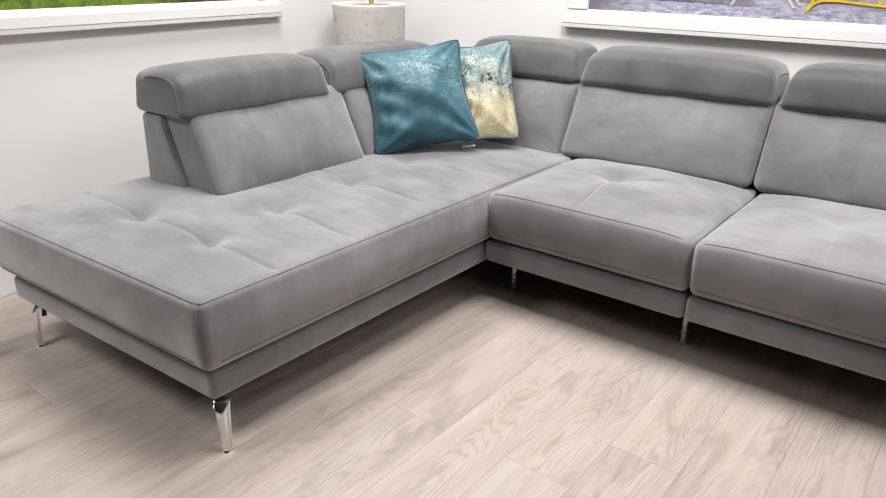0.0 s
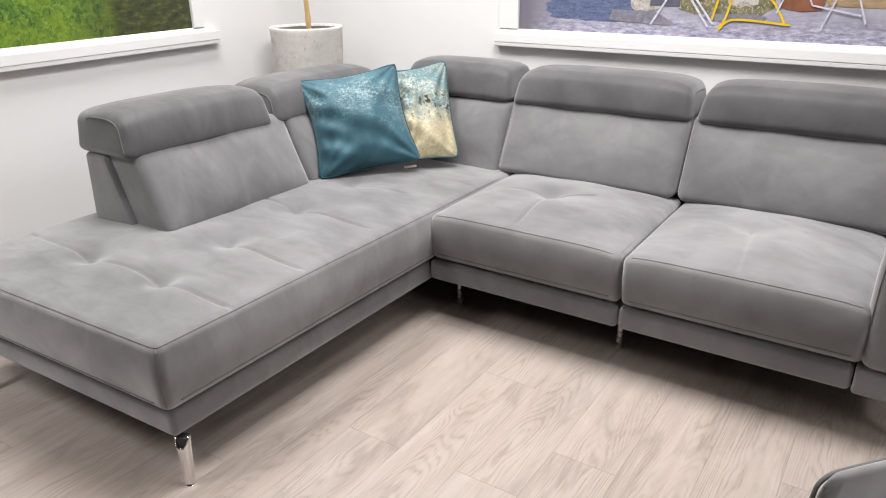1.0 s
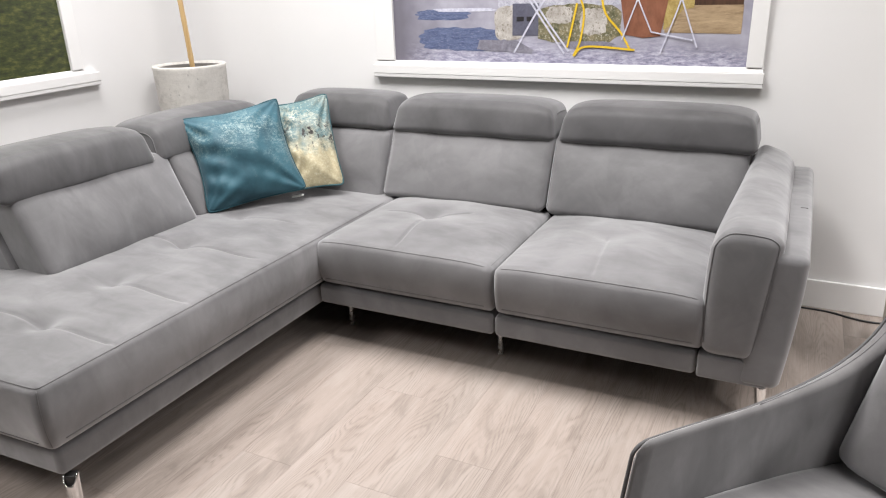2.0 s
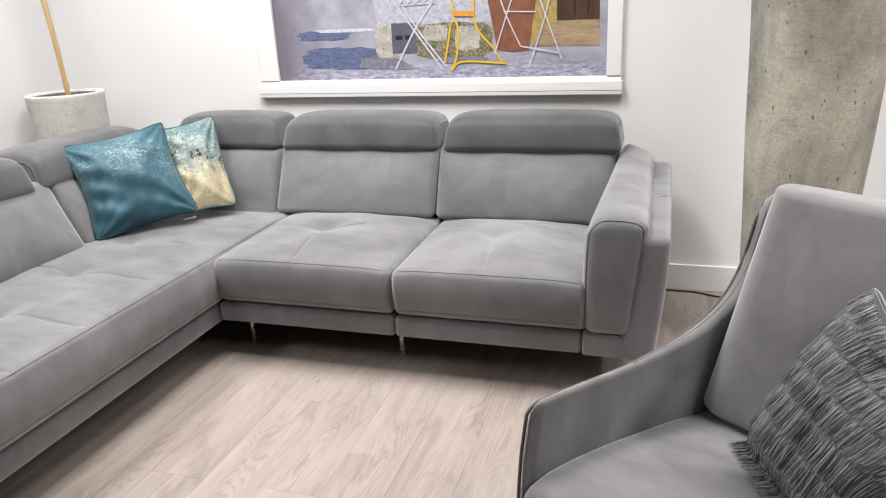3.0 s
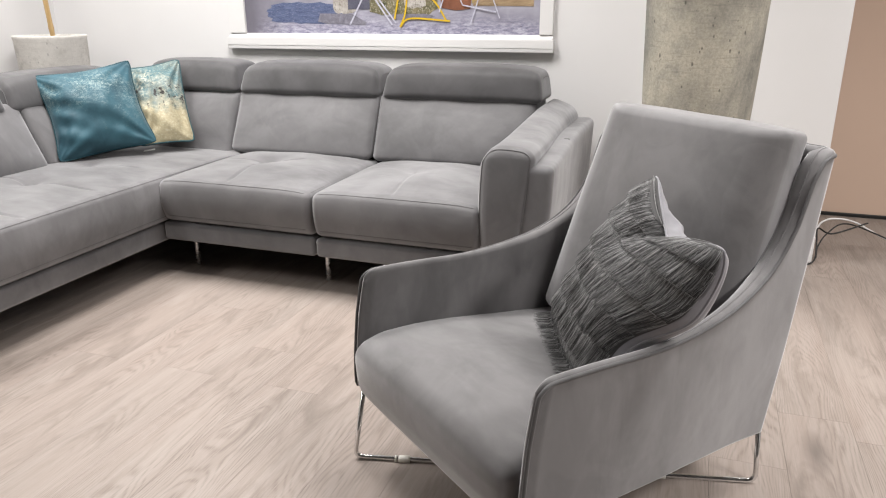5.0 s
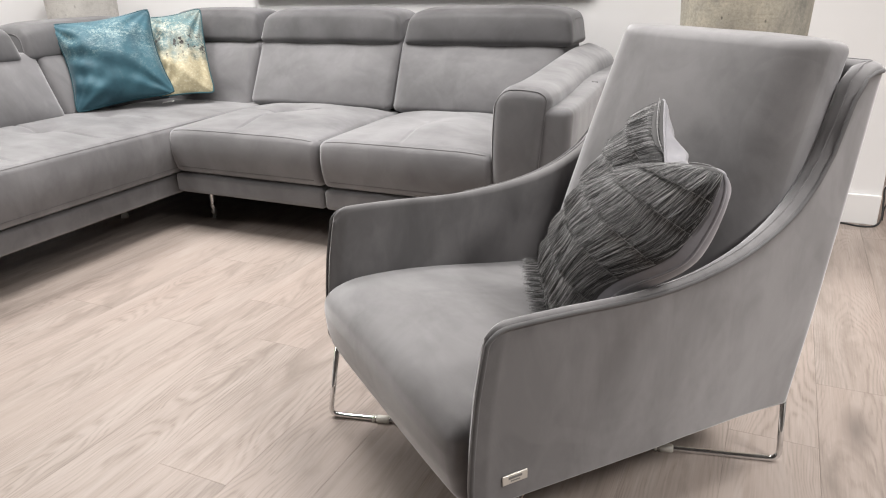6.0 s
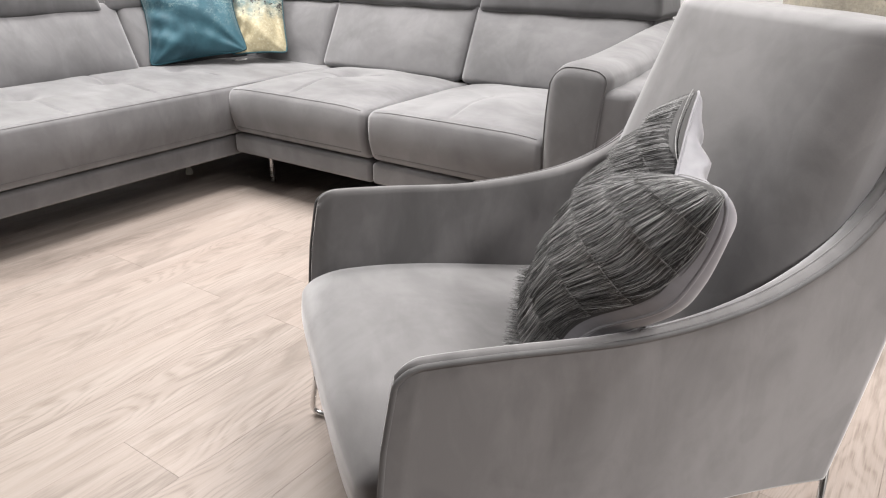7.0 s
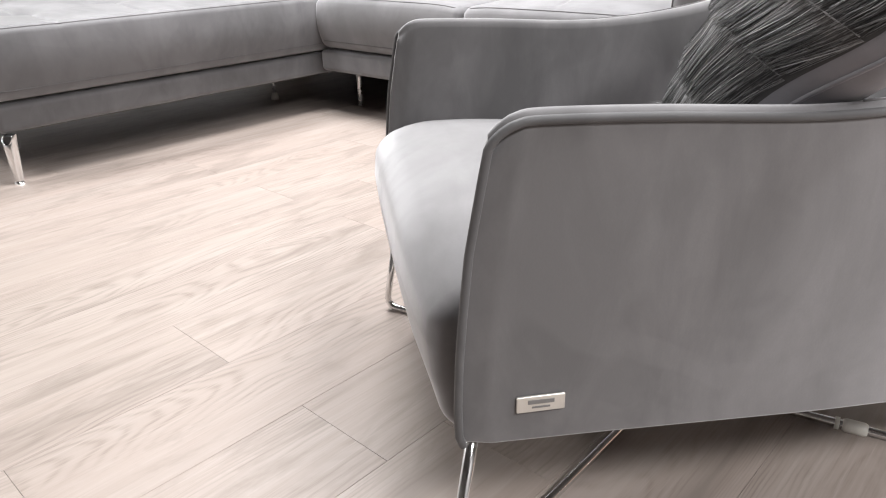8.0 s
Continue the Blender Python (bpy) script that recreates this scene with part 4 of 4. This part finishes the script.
for z0, z1, y0, y1 in ((0.2595, 0.2640, 0.041, 0.067), (0.2548, 0.2568, 0.045, 0.063)):
    part("print", bar((0.3503, y0, z0), (0.3511, y1, z1), 0.0002), INK, brand)

# fringed cushion on the armchair
FC_TL, FC_TR, FC_BR, FC_BL = (0.069, 0.566, 0.782), (0.421, 0.382, 0.744), (0.298, 0.205, 0.390), (-0.068, 0.397, 0.425)
fm = CHAIR @ frame_from(FC_TL, FC_TR, FC_BR, FC_BL)
FS, FF, FCH, FP = 0.412, 0.165, 0.070, (-0.03, 0.0, -0.02)
fringed = thing("fringed_cushion", "charcoal cushion with tiers of long thread fringe", "cushion", fm)
part("front", pillow_half(FS, FF, FP, 3.1, 1, FCH), PILLOW_BACK, fringed, "pale grey velvet face")
part("ground", pillow_half(FS, FF, FP, 3.1, 1, FCH, reach=(-0.99, 0.982), lift=0.0015), FRINGE_BODY, fringed, "dark cloth under the fringe")
part("back", pillow_half(FS, 0.14, FP, 3.1, -1, FCH), PILLOW_BACK, fringed, "pale grey velvet reverse")
part("piping", tube(pillow_rim(FS, FF, FP, 3.1, FCH), 0.0026, 6, True), PILLOW_BACK, fringed)


def fringe_tier(v0, drop, end, rnd, count=2100):
    """Threads that hang from a tape across the pillow's front."""
    verts, faces = [], []
    for i in range(count):
        u = -0.97 + (0.97 + end) * (i + rnd.random()) / count
        clump = 0.007 * math.sin(i * 0.05) + 0.005 * math.sin(i * 0.17 + v0 * 9)
        lean = rnd.gauss(0.0, 0.010) + clump
        length = drop * (rnd.uniform(0.90, 1.06) + 0.05 * math.sin(i * 0.13 + 7 * v0))
        lift = rnd.uniform(0.003, 0.012)
        ring = []
        for s in range(5):
            f = s / 4
            uu = max(-0.995, min(0.995, u + lean * f))
            vv = max(-1.0, v0 - length * f)
            p = np.array(pillow_point(uu, vv, 1, FS, FF, FP, 3.1, FCH))
            p[2] += 0.002 + lift * f ** 1.5
            if v0 - length * f < -1.0:
                over = FS / 2 * (-1.0 - (v0 - length * f))
                p[1] -= 0.45 * over
                p[2] += 0.8 * over
            ring.append(p)
        r = rnd.uniform(0.0003, 0.0006)
        o = len(verts)
        for s, p in enumerate(ring):
            rr = r * (1.0 if s < 4 else 0.5)
            for a in (0, 2.09, 4.19):
                verts.append((p[0] + rr * math.cos(a), p[1], p[2] + rr * math.sin(a)))
        for s in range(4):
            for a in range(3):
                b = (a + 1) % 3
                faces.append((o + s * 3 + a, o + s * 3 + b, o + s * 3 + 3 + b, o + s * 3 + 3 + a))
    return verts, faces


rnd = random.Random(7)
for v0, drop, end in ((0.994, 0.26, 0.994), (0.73, 0.275, 0.992), (0.45, 0.34, 0.988), (0.10, 0.295, 0.98), (-0.20, 0.315, 0.975), (-0.52, 0.275, 0.97), (-0.80, 0.42, 0.97)):
    tier = part("fringe_tier", fringe_tier(v0, drop, end, rnd), FRINGE, fringed, "row of hanging charcoal threads")
    tape = [np.array(pillow_point(u, v0, 1, FS, FF, FP, 3.1, FCH)) + (0, 0.001, 0.0075) for u in np.linspace(-0.96, end, 150)]
    part("tape", tube(tape, 0.0008, 5, taper=[rnd.uniform(0.25, 1.2) for _ in tape]), FRINGE_TAPE, tier)


# ---- planter with bamboo cane ----
PX, PY = -1.32, 0.79
# Dark colour stands in for the shade inside the pot
INNER_SHADE = plain("shaded_concrete", (0.16, 0.15, 0.14), 0.9)
planter = thing("planter", "tall round cast concrete planter in the corner", "planter", pose(PX, PY, 0))
part("pot", lathe([(0, 0), (0.150, 0), (0.156, 0.006), (0.175, 0.5), (0.190, 0.997), (0.193, 1.012), (0.190, 1.020), (0.176, 1.020), (0.171, 1.012), (0.168, 1.006)], 64), PLANTER, planter)
part("inner_wall", lathe([(0.168, 1.007), (0.160, 0.90), (0, 0.89)], 48), INNER_SHADE, planter, "inner wall with its shade put into the colour")
part("soil", lathe([(0, 0.948), (0.06, 0.946), (0.12, 0.940), (0.162, 0.936)], 40), SOIL, planter, "dark potting soil")
cane_path = [(0.005, 0.02, 0.93), (0.0, 0.005, 1.3), (-0.012, -0.015, 1.7), (-0.02, -0.03, 2.2)]
cane = thing("bamboo_cane", "pale bare bamboo cane standing in the planter", "plant", pose(PX, PY, 0))
pts = curve_points(cane_path, 44)
tap = [1 + 0.16 * math.exp(-(((p[2] * 5.2) % 1 - 0.5) / 0.06) ** 2) for p in pts]
part("cane", tube(pts, 0.0135, 12, taper=tap), BAMBOO, cane)

# ---- concrete column ----
column = tagged(part("column", lathe([(0.168, 0.0)] + [(0.168 + 0.044 * z + 0.0015 * math.sin(z * 9), z) for z in np.linspace(0.02, CEIL - 0.01, 40)] + [(0.30, CEIL)], 72), COLUMN), "round raw concrete column, pitted, stained and widening upwards", "column", kind="structure")
column.matrix_basis = pose(2.21, 0.52, 0)

# ---- cables on the floor ----
def floor_cable(label, mat, knots, r=0.0042):
    ob = thing("cable", label, "cable", pose(0, 0, 0), group="loose cables by the wall")
    part("cord", tube(curve_points(knots, 30 + 8 * len(knots)), r, 6), mat, ob)
    return ob


floor_cable("thin black cable lying along the skirting", BLACK, [(1.68, 1.085, 0.005), (1.85, 1.085, 0.005), (1.92, 1.075, 0.005), (1.98, 1.05, 0.005), (2.05, 1.035, 0.005), (2.12, 1.045, 0.005), (2.24, 1.09, 0.005), (2.5, 1.085, 0.005), (2.66, 1.09, 0.005), (2.73, 1.07, 0.005), (2.79, 1.09, 0.005), (2.815, 1.13, 0.03), (2.82, 1.20, 0.09), (2.83, 1.27, 0.13), (2.90, 1.30, 0.10), (3.05, 1.33, 0.16)])
floor_cable("black cable looped round the end of the partition", BLACK, [(2.825, 1.18, 0.005), (2.83, 1.20, 0.06), (2.87, 1.26, 0.11), (2.95, 1.32, 0.15), (3.10, 1.36, 0.10), (3.3, 1.40, 0.006)], 0.0036)
floor_cable("white cable behind the end of the partition", TRIM_WHITE, [(2.83, 1.32, 0.11), (2.85, 1.33, 0.145), (2.90, 1.34, 0.165), (3.0, 1.36, 0.15), (3.2, 1.42, 0.05), (3.5, 1.5, 0.006)], 0.0045)


# ---- framed pictures ----
def picture_frame(m, width, z0, z1, sides, over, drop, label):
    """White casing boards with a projecting sill round a recessed print; local x along the wall, y out of it."""
    near, far = sides
    ob = thing("picture_frame", label, "picture frame", m, group="framed wall pictures")
    part("sill", bar((-over[0], 0, z0 - 0.042 - drop), (width + over[1], 0.036, z0 - drop), 0.002), TRIM_WHITE, ob, "projecting white sill")
    part("apron", bar((-over[0], 0, z0 - 0.062 - drop), (width + over[1], 0.0345, z0 - 0.0425 - drop), 0.003), TRIM_LOW, ob, "lower moulding, greyed for the shade under the sill")
    low, top = z0 - drop, z0
    x0, x1 = -near, width + far
    wedge = [(x0, 0.0, low), (x1, 0.0, low), (x0, 0.034, low), (x1, 0.034, low), (x0, 0.034, low + 0.004), (x1, 0.034, low + 0.004), (x0, 0.013, top), (x1, 0.013, top), (x0, 0.0, top), (x1, 0.0, top)]
    part("bottom_board", (wedge, [(0, 1, 3, 2), (2, 3, 5, 4), (4, 5, 7, 6), (6, 7, 9, 8), (8, 9, 1, 0), (0, 2, 4, 6, 8), (1, 9, 7, 5, 3)], False), TRIM_WHITE, ob, "sloping white bottom board")
    part("jamb", bar((-near, 0, z0), (0, 0.026, z1), 0.003), TRIM_WHITE, ob)
    part("jamb", bar((width, 0, z0), (width + far, 0.026, z1), 0.003), TRIM_WHITE, ob)
    part("head", bar((-near, 0, z1), (width + far, 0.026, z1 + near), 0.003), TRIM_WHITE, ob)
    return ob


def flat(points, y):
    """A flat patch of the print, in the picture's x and z."""
    return [(x, y, z) for x, z in points], [tuple(range(len(points)))]


def stroke(points, wide, y):
    """A painted line of even width in the print."""
    pts = np.array(points, float)
    verts, faces = [], []
    for i, p in enumerate(pts):
        t = pts[min(i + 1, len(pts) - 1)] - pts[max(i - 1, 0)]
        n = np.array((-t[1], t[0])) / max(np.linalg.norm(t), 1e-9) * wide / 2
        verts += [(p[0] - n[0], y, p[1] - n[1]), (p[0] + n[0], y, p[1] + n[1])]
    for i in range(len(pts) - 1):
        faces.append((2 * i, 2 * i + 1, 2 * i + 3, 2 * i + 2))
    return verts, faces


def printed(name, a, b, scale=20.0, stretch=(1, 1, 1), c=None, lo=0.35, hi=0.65):
    """Printed ink: two tones broken up by coarse and fine noise."""
    m = Nodes(name, rough=0.45)
    n = m.noise(scale, 7.0, 0.75, vector=m.mapped(stretch), distortion=0.6)
    n2 = m.noise(scale * 4, 5.0, 0.75, vector=m.mapped(stretch))
    col = m.mix(m.grey(n, lo, hi), a, b)
    col = m.mix(m.grey(n2, 0.5, 0.75, 0.0, 0.5), col, tuple(v * 0.45 for v in a))
    if c:
        col = m.mix(m.grey(n2, 0.36, 0.46, 0.8, 0.0), col, c)
    return m.done(col)


def garden_print():
    m = Nodes("garden_print", rough=0.35)
    sep = m.node("ShaderNodeSeparateXYZ", Vector=m.coord)
    big = m.noise(7.0, 4.0, 0.6)
    leaf = m.noise(34.0, 6.0, 0.75, distortion=1.2)
    blade = m.noise(22.0, 4.0, 0.7, vector=m.mapped((2.2, 1, 0.8), rotation=(0, 0.6, 0)), distortion=2.0)
    c = m.ramp(leaf, [(0.34, (0.008, 0.02, 0.004)), (0.48, (0.06, 0.14, 0.018)), (0.58, (0.13, 0.23, 0.022)), (0.72, (0.30, 0.38, 0.07))])
    c = m.mix(m.grey(big, 0.45, 0.65, 0.0, 0.55), c, (0.22, 0.30, 0.015))
    c = m.mix(m.grey(blade, 0.6, 0.7, 0.0, 0.5), c, (0.35, 0.45, 0.12))
    dark = m.ramp(m.noise(16.0, 6.0, 0.7, vector=m.mapped((1, 1, 2.5))), [(0.36, (0.010, 0.014, 0.004)), (0.52, (0.040, 0.050, 0.012)), (0.70, (0.13, 0.13, 0.035))])
    edge = m.math("ADD", sep.outputs[0], m.math("MULTIPLY", m.noise(9.0, 4.0), 0.25))
    return m.done(m.mix(m.grey(edge, 1.68, 1.95), c, dark))


def cobbles():
    m = Nodes("street_print", rough=0.35)
    sep = m.node("ShaderNodeSeparateXYZ", Vector=m.coord)
    n = m.noise(40.0, 6.0, 0.75, vector=m.mapped((0.5, 1, 1.8)))
    base = m.ramp(n, [(0.34, (0.10, 0.094, 0.15)), (0.5, (0.33, 0.32, 0.42)), (0.66, (0.62, 0.61, 0.68))])
    smooth = m.mix(m.grey(m.noise(8.0, 4.0), 0.3, 0.7), (0.24, 0.232, 0.285), (0.42, 0.41, 0.48))
    f = m.grey(m.math("ADD", sep.outputs[2], m.math("MULTIPLY", m.noise(5.0, 3.0), 0.12)), 1.12, 1.20)
    c = m.mix(f, base, smooth)
    left = m.grey(m.math("ADD", sep.outputs[0], m.math("MULTIPLY", m.noise(6.0, 3.0), 0.15)), 0.10, 0.34, 1.0, 0.0)
    return m.done(m.mix(left, c, (0.16, 0.15, 0.185)))


PW = 1.672
street = picture_frame(pose(1.452, WALL_Y, 0, 0, 0, 180), PW, 1.027, 2.05, (0.066, 0.105), (0.073, 0.123), 0.022, "white framed print of a street cafe with folding chairs")
# the print itself, drawn from its own left edge
sheet = part("print", bar((0, 0, 1.027), (PW, 0.006, 2.05), 0.001), cobbles(), street, "photo print of a sunlit street")
sheet.matrix_basis = pose(PW, 0.011, 0, 0, 0, 180)


def motif(name, geometry, mat, label=""):
    """One printed shape, a hair proud of the sheet."""
    me = mesh_of(name, geometry[0], geometry[1], False)
    ob = part(name, me, mat, sheet, label)
    return ob


LAV = printed("print_lavender", (0.42, 0.42, 0.52), (0.66, 0.66, 0.74), 60)
YEL = printed("print_yellow", (0.60, 0.38, 0.015), (0.72, 0.50, 0.03), 60)
ORA = printed("print_orange", (0.60, 0.24, 0.02), (0.68, 0.30, 0.04), 60)
TERRA = printed("print_terracotta", (0.16, 0.058, 0.03), (0.26, 0.105, 0.06), 9, (1, 1, 0.5))
STONE = printed("print_stone", (0.30, 0.27, 0.24), (0.56, 0.53, 0.50), 18, c=(0.10, 0.085, 0.05))
PLASTER = printed("print_plaster", (0.27, 0.27, 0.35), (0.56, 0.56, 0.62), 42, c=(0.55, 0.55, 0.58))
PUDDLE = printed("print_puddle", (0.045, 0.065, 0.15), (0.14, 0.17, 0.29), 44, (0.35, 1, 2.2), c=(0.30, 0.31, 0.40))
BOXG = printed("print_box", (0.075, 0.075, 0.11), (0.12, 0.12, 0.16))
HOLE = printed("print_dark", (0.01, 0.01, 0.015), (0.025, 0.02, 0.02))
DOORB = printed("print_door", (0.035, 0.017, 0.010), (0.09, 0.045, 0.025), 10, (3, 1, 0.3))
SAND = printed("print_sand", (0.22, 0.15, 0.085), (0.46, 0.34, 0.21), 12, (0.4, 1, 2.4))
MOSS = printed("print_moss", (0.05, 0.06, 0.025), (0.28, 0.235, 0.14), 22, c=(0.50, 0.47, 0.40))
OCHRE = printed("print_ochre", (0.28, 0.19, 0.05), (0.46, 0.36, 0.14), 40)
SLAB = printed("print_slab", (0.14, 0.135, 0.17), (0.26, 0.25, 0.30), 30)


def blob(x0, x1, z0, z1, y, seed, n=36, rough=0.16):
    """A patch with an uneven edge."""
    rr = random.Random(seed)
    cx, cz, rx, rz = (x0 + x1) / 2, (z0 + z1) / 2, (x1 - x0) / 2, (z1 - z0) / 2
    pts = []
    for k in range(n):
        a = 2 * math.pi * k / n
        s = (abs(math.cos(a)) ** 4 + abs(math.sin(a)) ** 4) ** -0.25 * rr.uniform(1 - rough, 1)
        pts.append((cx + rx * s * math.cos(a), cz + rz * s * math.sin(a)))
    return flat(pts, y)


Y1, Y2, Y3, Y4, Y5 = -0.0006, -0.0012, -0.0018, -0.0024, -0.0030
motif("puddle", blob(0.12, 0.43, 1.218, 1.272, Y1, 1), PUDDLE)
motif("puddle", blob(0.22, 0.56, 1.258, 1.276, Y2, 2), LAV)
motif("puddle", blob(0.13, 0.64, 1.075, 1.190, Y1, 3), PUDDLE)
motif("house_wall", flat([(0.57, 1.262), (0.66, 1.285), (1.23, 1.28), (1.23, 2.045), (0.545, 2.045), (0.55, 1.4)], Y1), PLASTER)
motif("kerb_stone", blob(0.545, 0.70, 1.125, 1.288, Y2, 4, rough=0.10), STONE)
motif("low_wall", blob(0.74, 1.15, 1.115, 1.290, Y2, 5, rough=0.10), MOSS)
motif("wall_stone", blob(0.955, 1.085, 1.150, 1.272, Y3, 6), STONE)
motif("wall_stone", blob(0.80, 0.93, 1.20, 1.282, Y3, 7), STONE)
motif("wall_stone", blob(0.86, 1.13, 1.095, 1.128, Y3, 8), SLAB)
motif("doorway", flat([(1.445, 1.272), (1.445, 2.045), (1.636, 2.045), (1.636, 1.272)], Y1), DOORB)
for k in range(3):
    motif("door_panel", flat([(1.462 + 0.06 * k, 1.30), (1.462 + 0.06 * k, 2.04), (1.468 + 0.06 * k, 2.04), (1.468 + 0.06 * k, 1.30)], Y2), HOLE)
motif("threshold", flat([(1.33, 1.165), (1.345, 1.275), (1.638, 1.275), (1.638, 1.160)], Y2), SAND)
motif("wall_edge", flat([(1.325, 1.175), (1.335, 2.045), (1.445, 2.045), (1.445, 1.265), (1.40, 1.258), (1.36, 1.20)], Y3), OCHRE)
motif("grille_box", flat([(0.638, 1.150), (0.638, 1.292), (0.765, 1.292), (0.765, 1.150)], Y3), BOXG)
for gx in (0.658, 0.708):
    motif("grille_hole", flat([(gx, 1.214), (gx, 1.234), (gx + 0.036, 1.234), (gx + 0.036, 1.214)], Y4), HOLE)
motif("paving_slab", flat([(0.455, 1.088), (0.47, 1.130), (0.66, 1.128), (0.745, 1.085), (0.735, 1.072), (0.5, 1.080)], Y3), SLAB)
motif("flower_pot", flat([(1.165, 1.155), (1.12, 1.40), (1.115, 1.45), (1.36, 1.45), (1.355, 1.40), (1.315, 1.150), (1.24, 1.143)], Y4), TERRA)
count = 0
for strokes, wide, mat in (
    (([(0.645, 1.415), (0.757, 1.255), (0.891, 1.072)], [(0.846, 1.372), (0.757, 1.255), (0.647, 1.072)], [(0.672, 1.415), (0.785, 1.245), (0.912, 1.082)], [(0.677, 1.372), (0.876, 1.378)], [(0.677, 1.372), (0.66, 1.50), (0.68, 1.70)]), 0.0085, LAV),
    (([(0.95, 1.414), (0.955, 1.328), (0.978, 1.25), (0.965, 1.13), (0.935, 1.062)], [(1.063, 1.414), (1.055, 1.328), (1.075, 1.245), (1.143, 1.168), (1.18, 1.11), (1.19, 1.092)], [(0.935, 1.062), (0.995, 1.104), (1.21, 1.092)], [(0.905, 1.10), (0.927, 1.20), (0.945, 1.29)], [(0.95, 1.414), (0.935, 1.50), (0.96, 1.66)], [(1.063, 1.414), (1.085, 1.50), (1.06, 1.66)]), 0.009, YEL),
    (([(0.952, 1.325), (1.06, 1.320)],), 0.022, ORA),
    (([(1.17, 1.42), (1.215, 1.30), (1.277, 1.168)], [(1.253, 1.42), (1.21, 1.30), (1.152, 1.135)], [(1.20, 1.325), (1.35, 1.318)], [(1.35, 1.42), (1.41, 1.26), (1.47, 1.105)], [(1.425, 1.42), (1.38, 1.26), (1.32, 1.080)], [(1.277, 1.168), (1.45, 1.135)], [(1.12, 1.412), (1.44, 1.408)]), 0.006, LAV),
):
    for st in strokes:
        count += 1
        motif("chair_leg", stroke(curve_points([(x, z) for x, z in st], 16), wide, Y5 - 0.00025 * count), mat)
for k in range(5):
    motif("seat_slat", stroke([(0.69 + 0.040 * k, 1.382), (0.705 + 0.040 * k, 1.402)], 0.010, Y5 - 0.0075), LAV)

garden = picture_frame(wall_west.matrix_basis @ pose(0, -0.892, 0, 0, 0, -90), 2.2, 1.043, 2.05, (0.068, 0.068), (0.15, 0.15), 0.022, "white framed print of green garden foliage")
gsheet = part("print", bar((0, 0, 1.043), (2.2, 0.006, 2.05), 0.001), garden_print(), garden, "photo print of sunlit green foliage and dark water")
gsheet.matrix_basis = pose(2.2, 0.011, 0, 0, 0, 180)

# ---- floor planks, last ----
PLANK, LONG, GAP = 0.195, 1.38, 0.00025
plank_rnd = random.Random(3)
STARTS = {-1: -1.297, 0: -1.655, 1: -1.288, -2: -0.72}


def plank_mesh(x0, x1, y0, y1):
    b = 0.0002
    v = [(x0 + GAP, y0 + GAP, -0.004), (x1 - GAP, y0 + GAP, -0.004), (x1 - GAP, y1 - GAP, -0.004), (x0 + GAP, y1 - GAP, -0.004),
         (x0 + GAP, y0 + GAP, -b), (x1 - GAP, y0 + GAP, -b), (x1 - GAP, y1 - GAP, -b), (x0 + GAP, y1 - GAP, -b),
         (x0 + GAP + b, y0 + GAP + b, 0), (x1 - GAP - b, y0 + GAP + b, 0), (x1 - GAP - b, y1 - GAP - b, 0), (x0 + GAP + b, y1 - GAP - b, 0)]
    f = [(8, 9, 10, 11)]
    for o in (0, 4):
        f += [(o, o + 1, o + 5, o + 4), (o + 1, o + 2, o + 6, o + 5), (o + 2, o + 3, o + 7, o + 6), (o + 3, o, o + 4, o + 7)]
    return v, f


far_planks = []
for i in range(-17, 29):
    px0 = 1.37 + PLANK * i
    start = STARTS.get(i, None)
    if start is None:
        start = plank_rnd.uniform(0, LONG)
    y = start - LONG * math.ceil((start + 7.15) / LONG)
    while y < 2.15:
        a, b = max(y, -7.15), min(y + LONG, 2.15)
        if b - a > 0.03 and px0 > -1.9:
            shape = plank_mesh(px0, px0 + PLANK, a, b)
            if px0 > 4.4 or b < -4.0:
                far_planks.append(shape)
            else:
                part("plank", mesh_of("plank", *shape, False), WOOD, floor)
        y += LONG
tagged(part("far_planks", (*joined(*far_planks), False), WOOD, floor), kind="stuff")
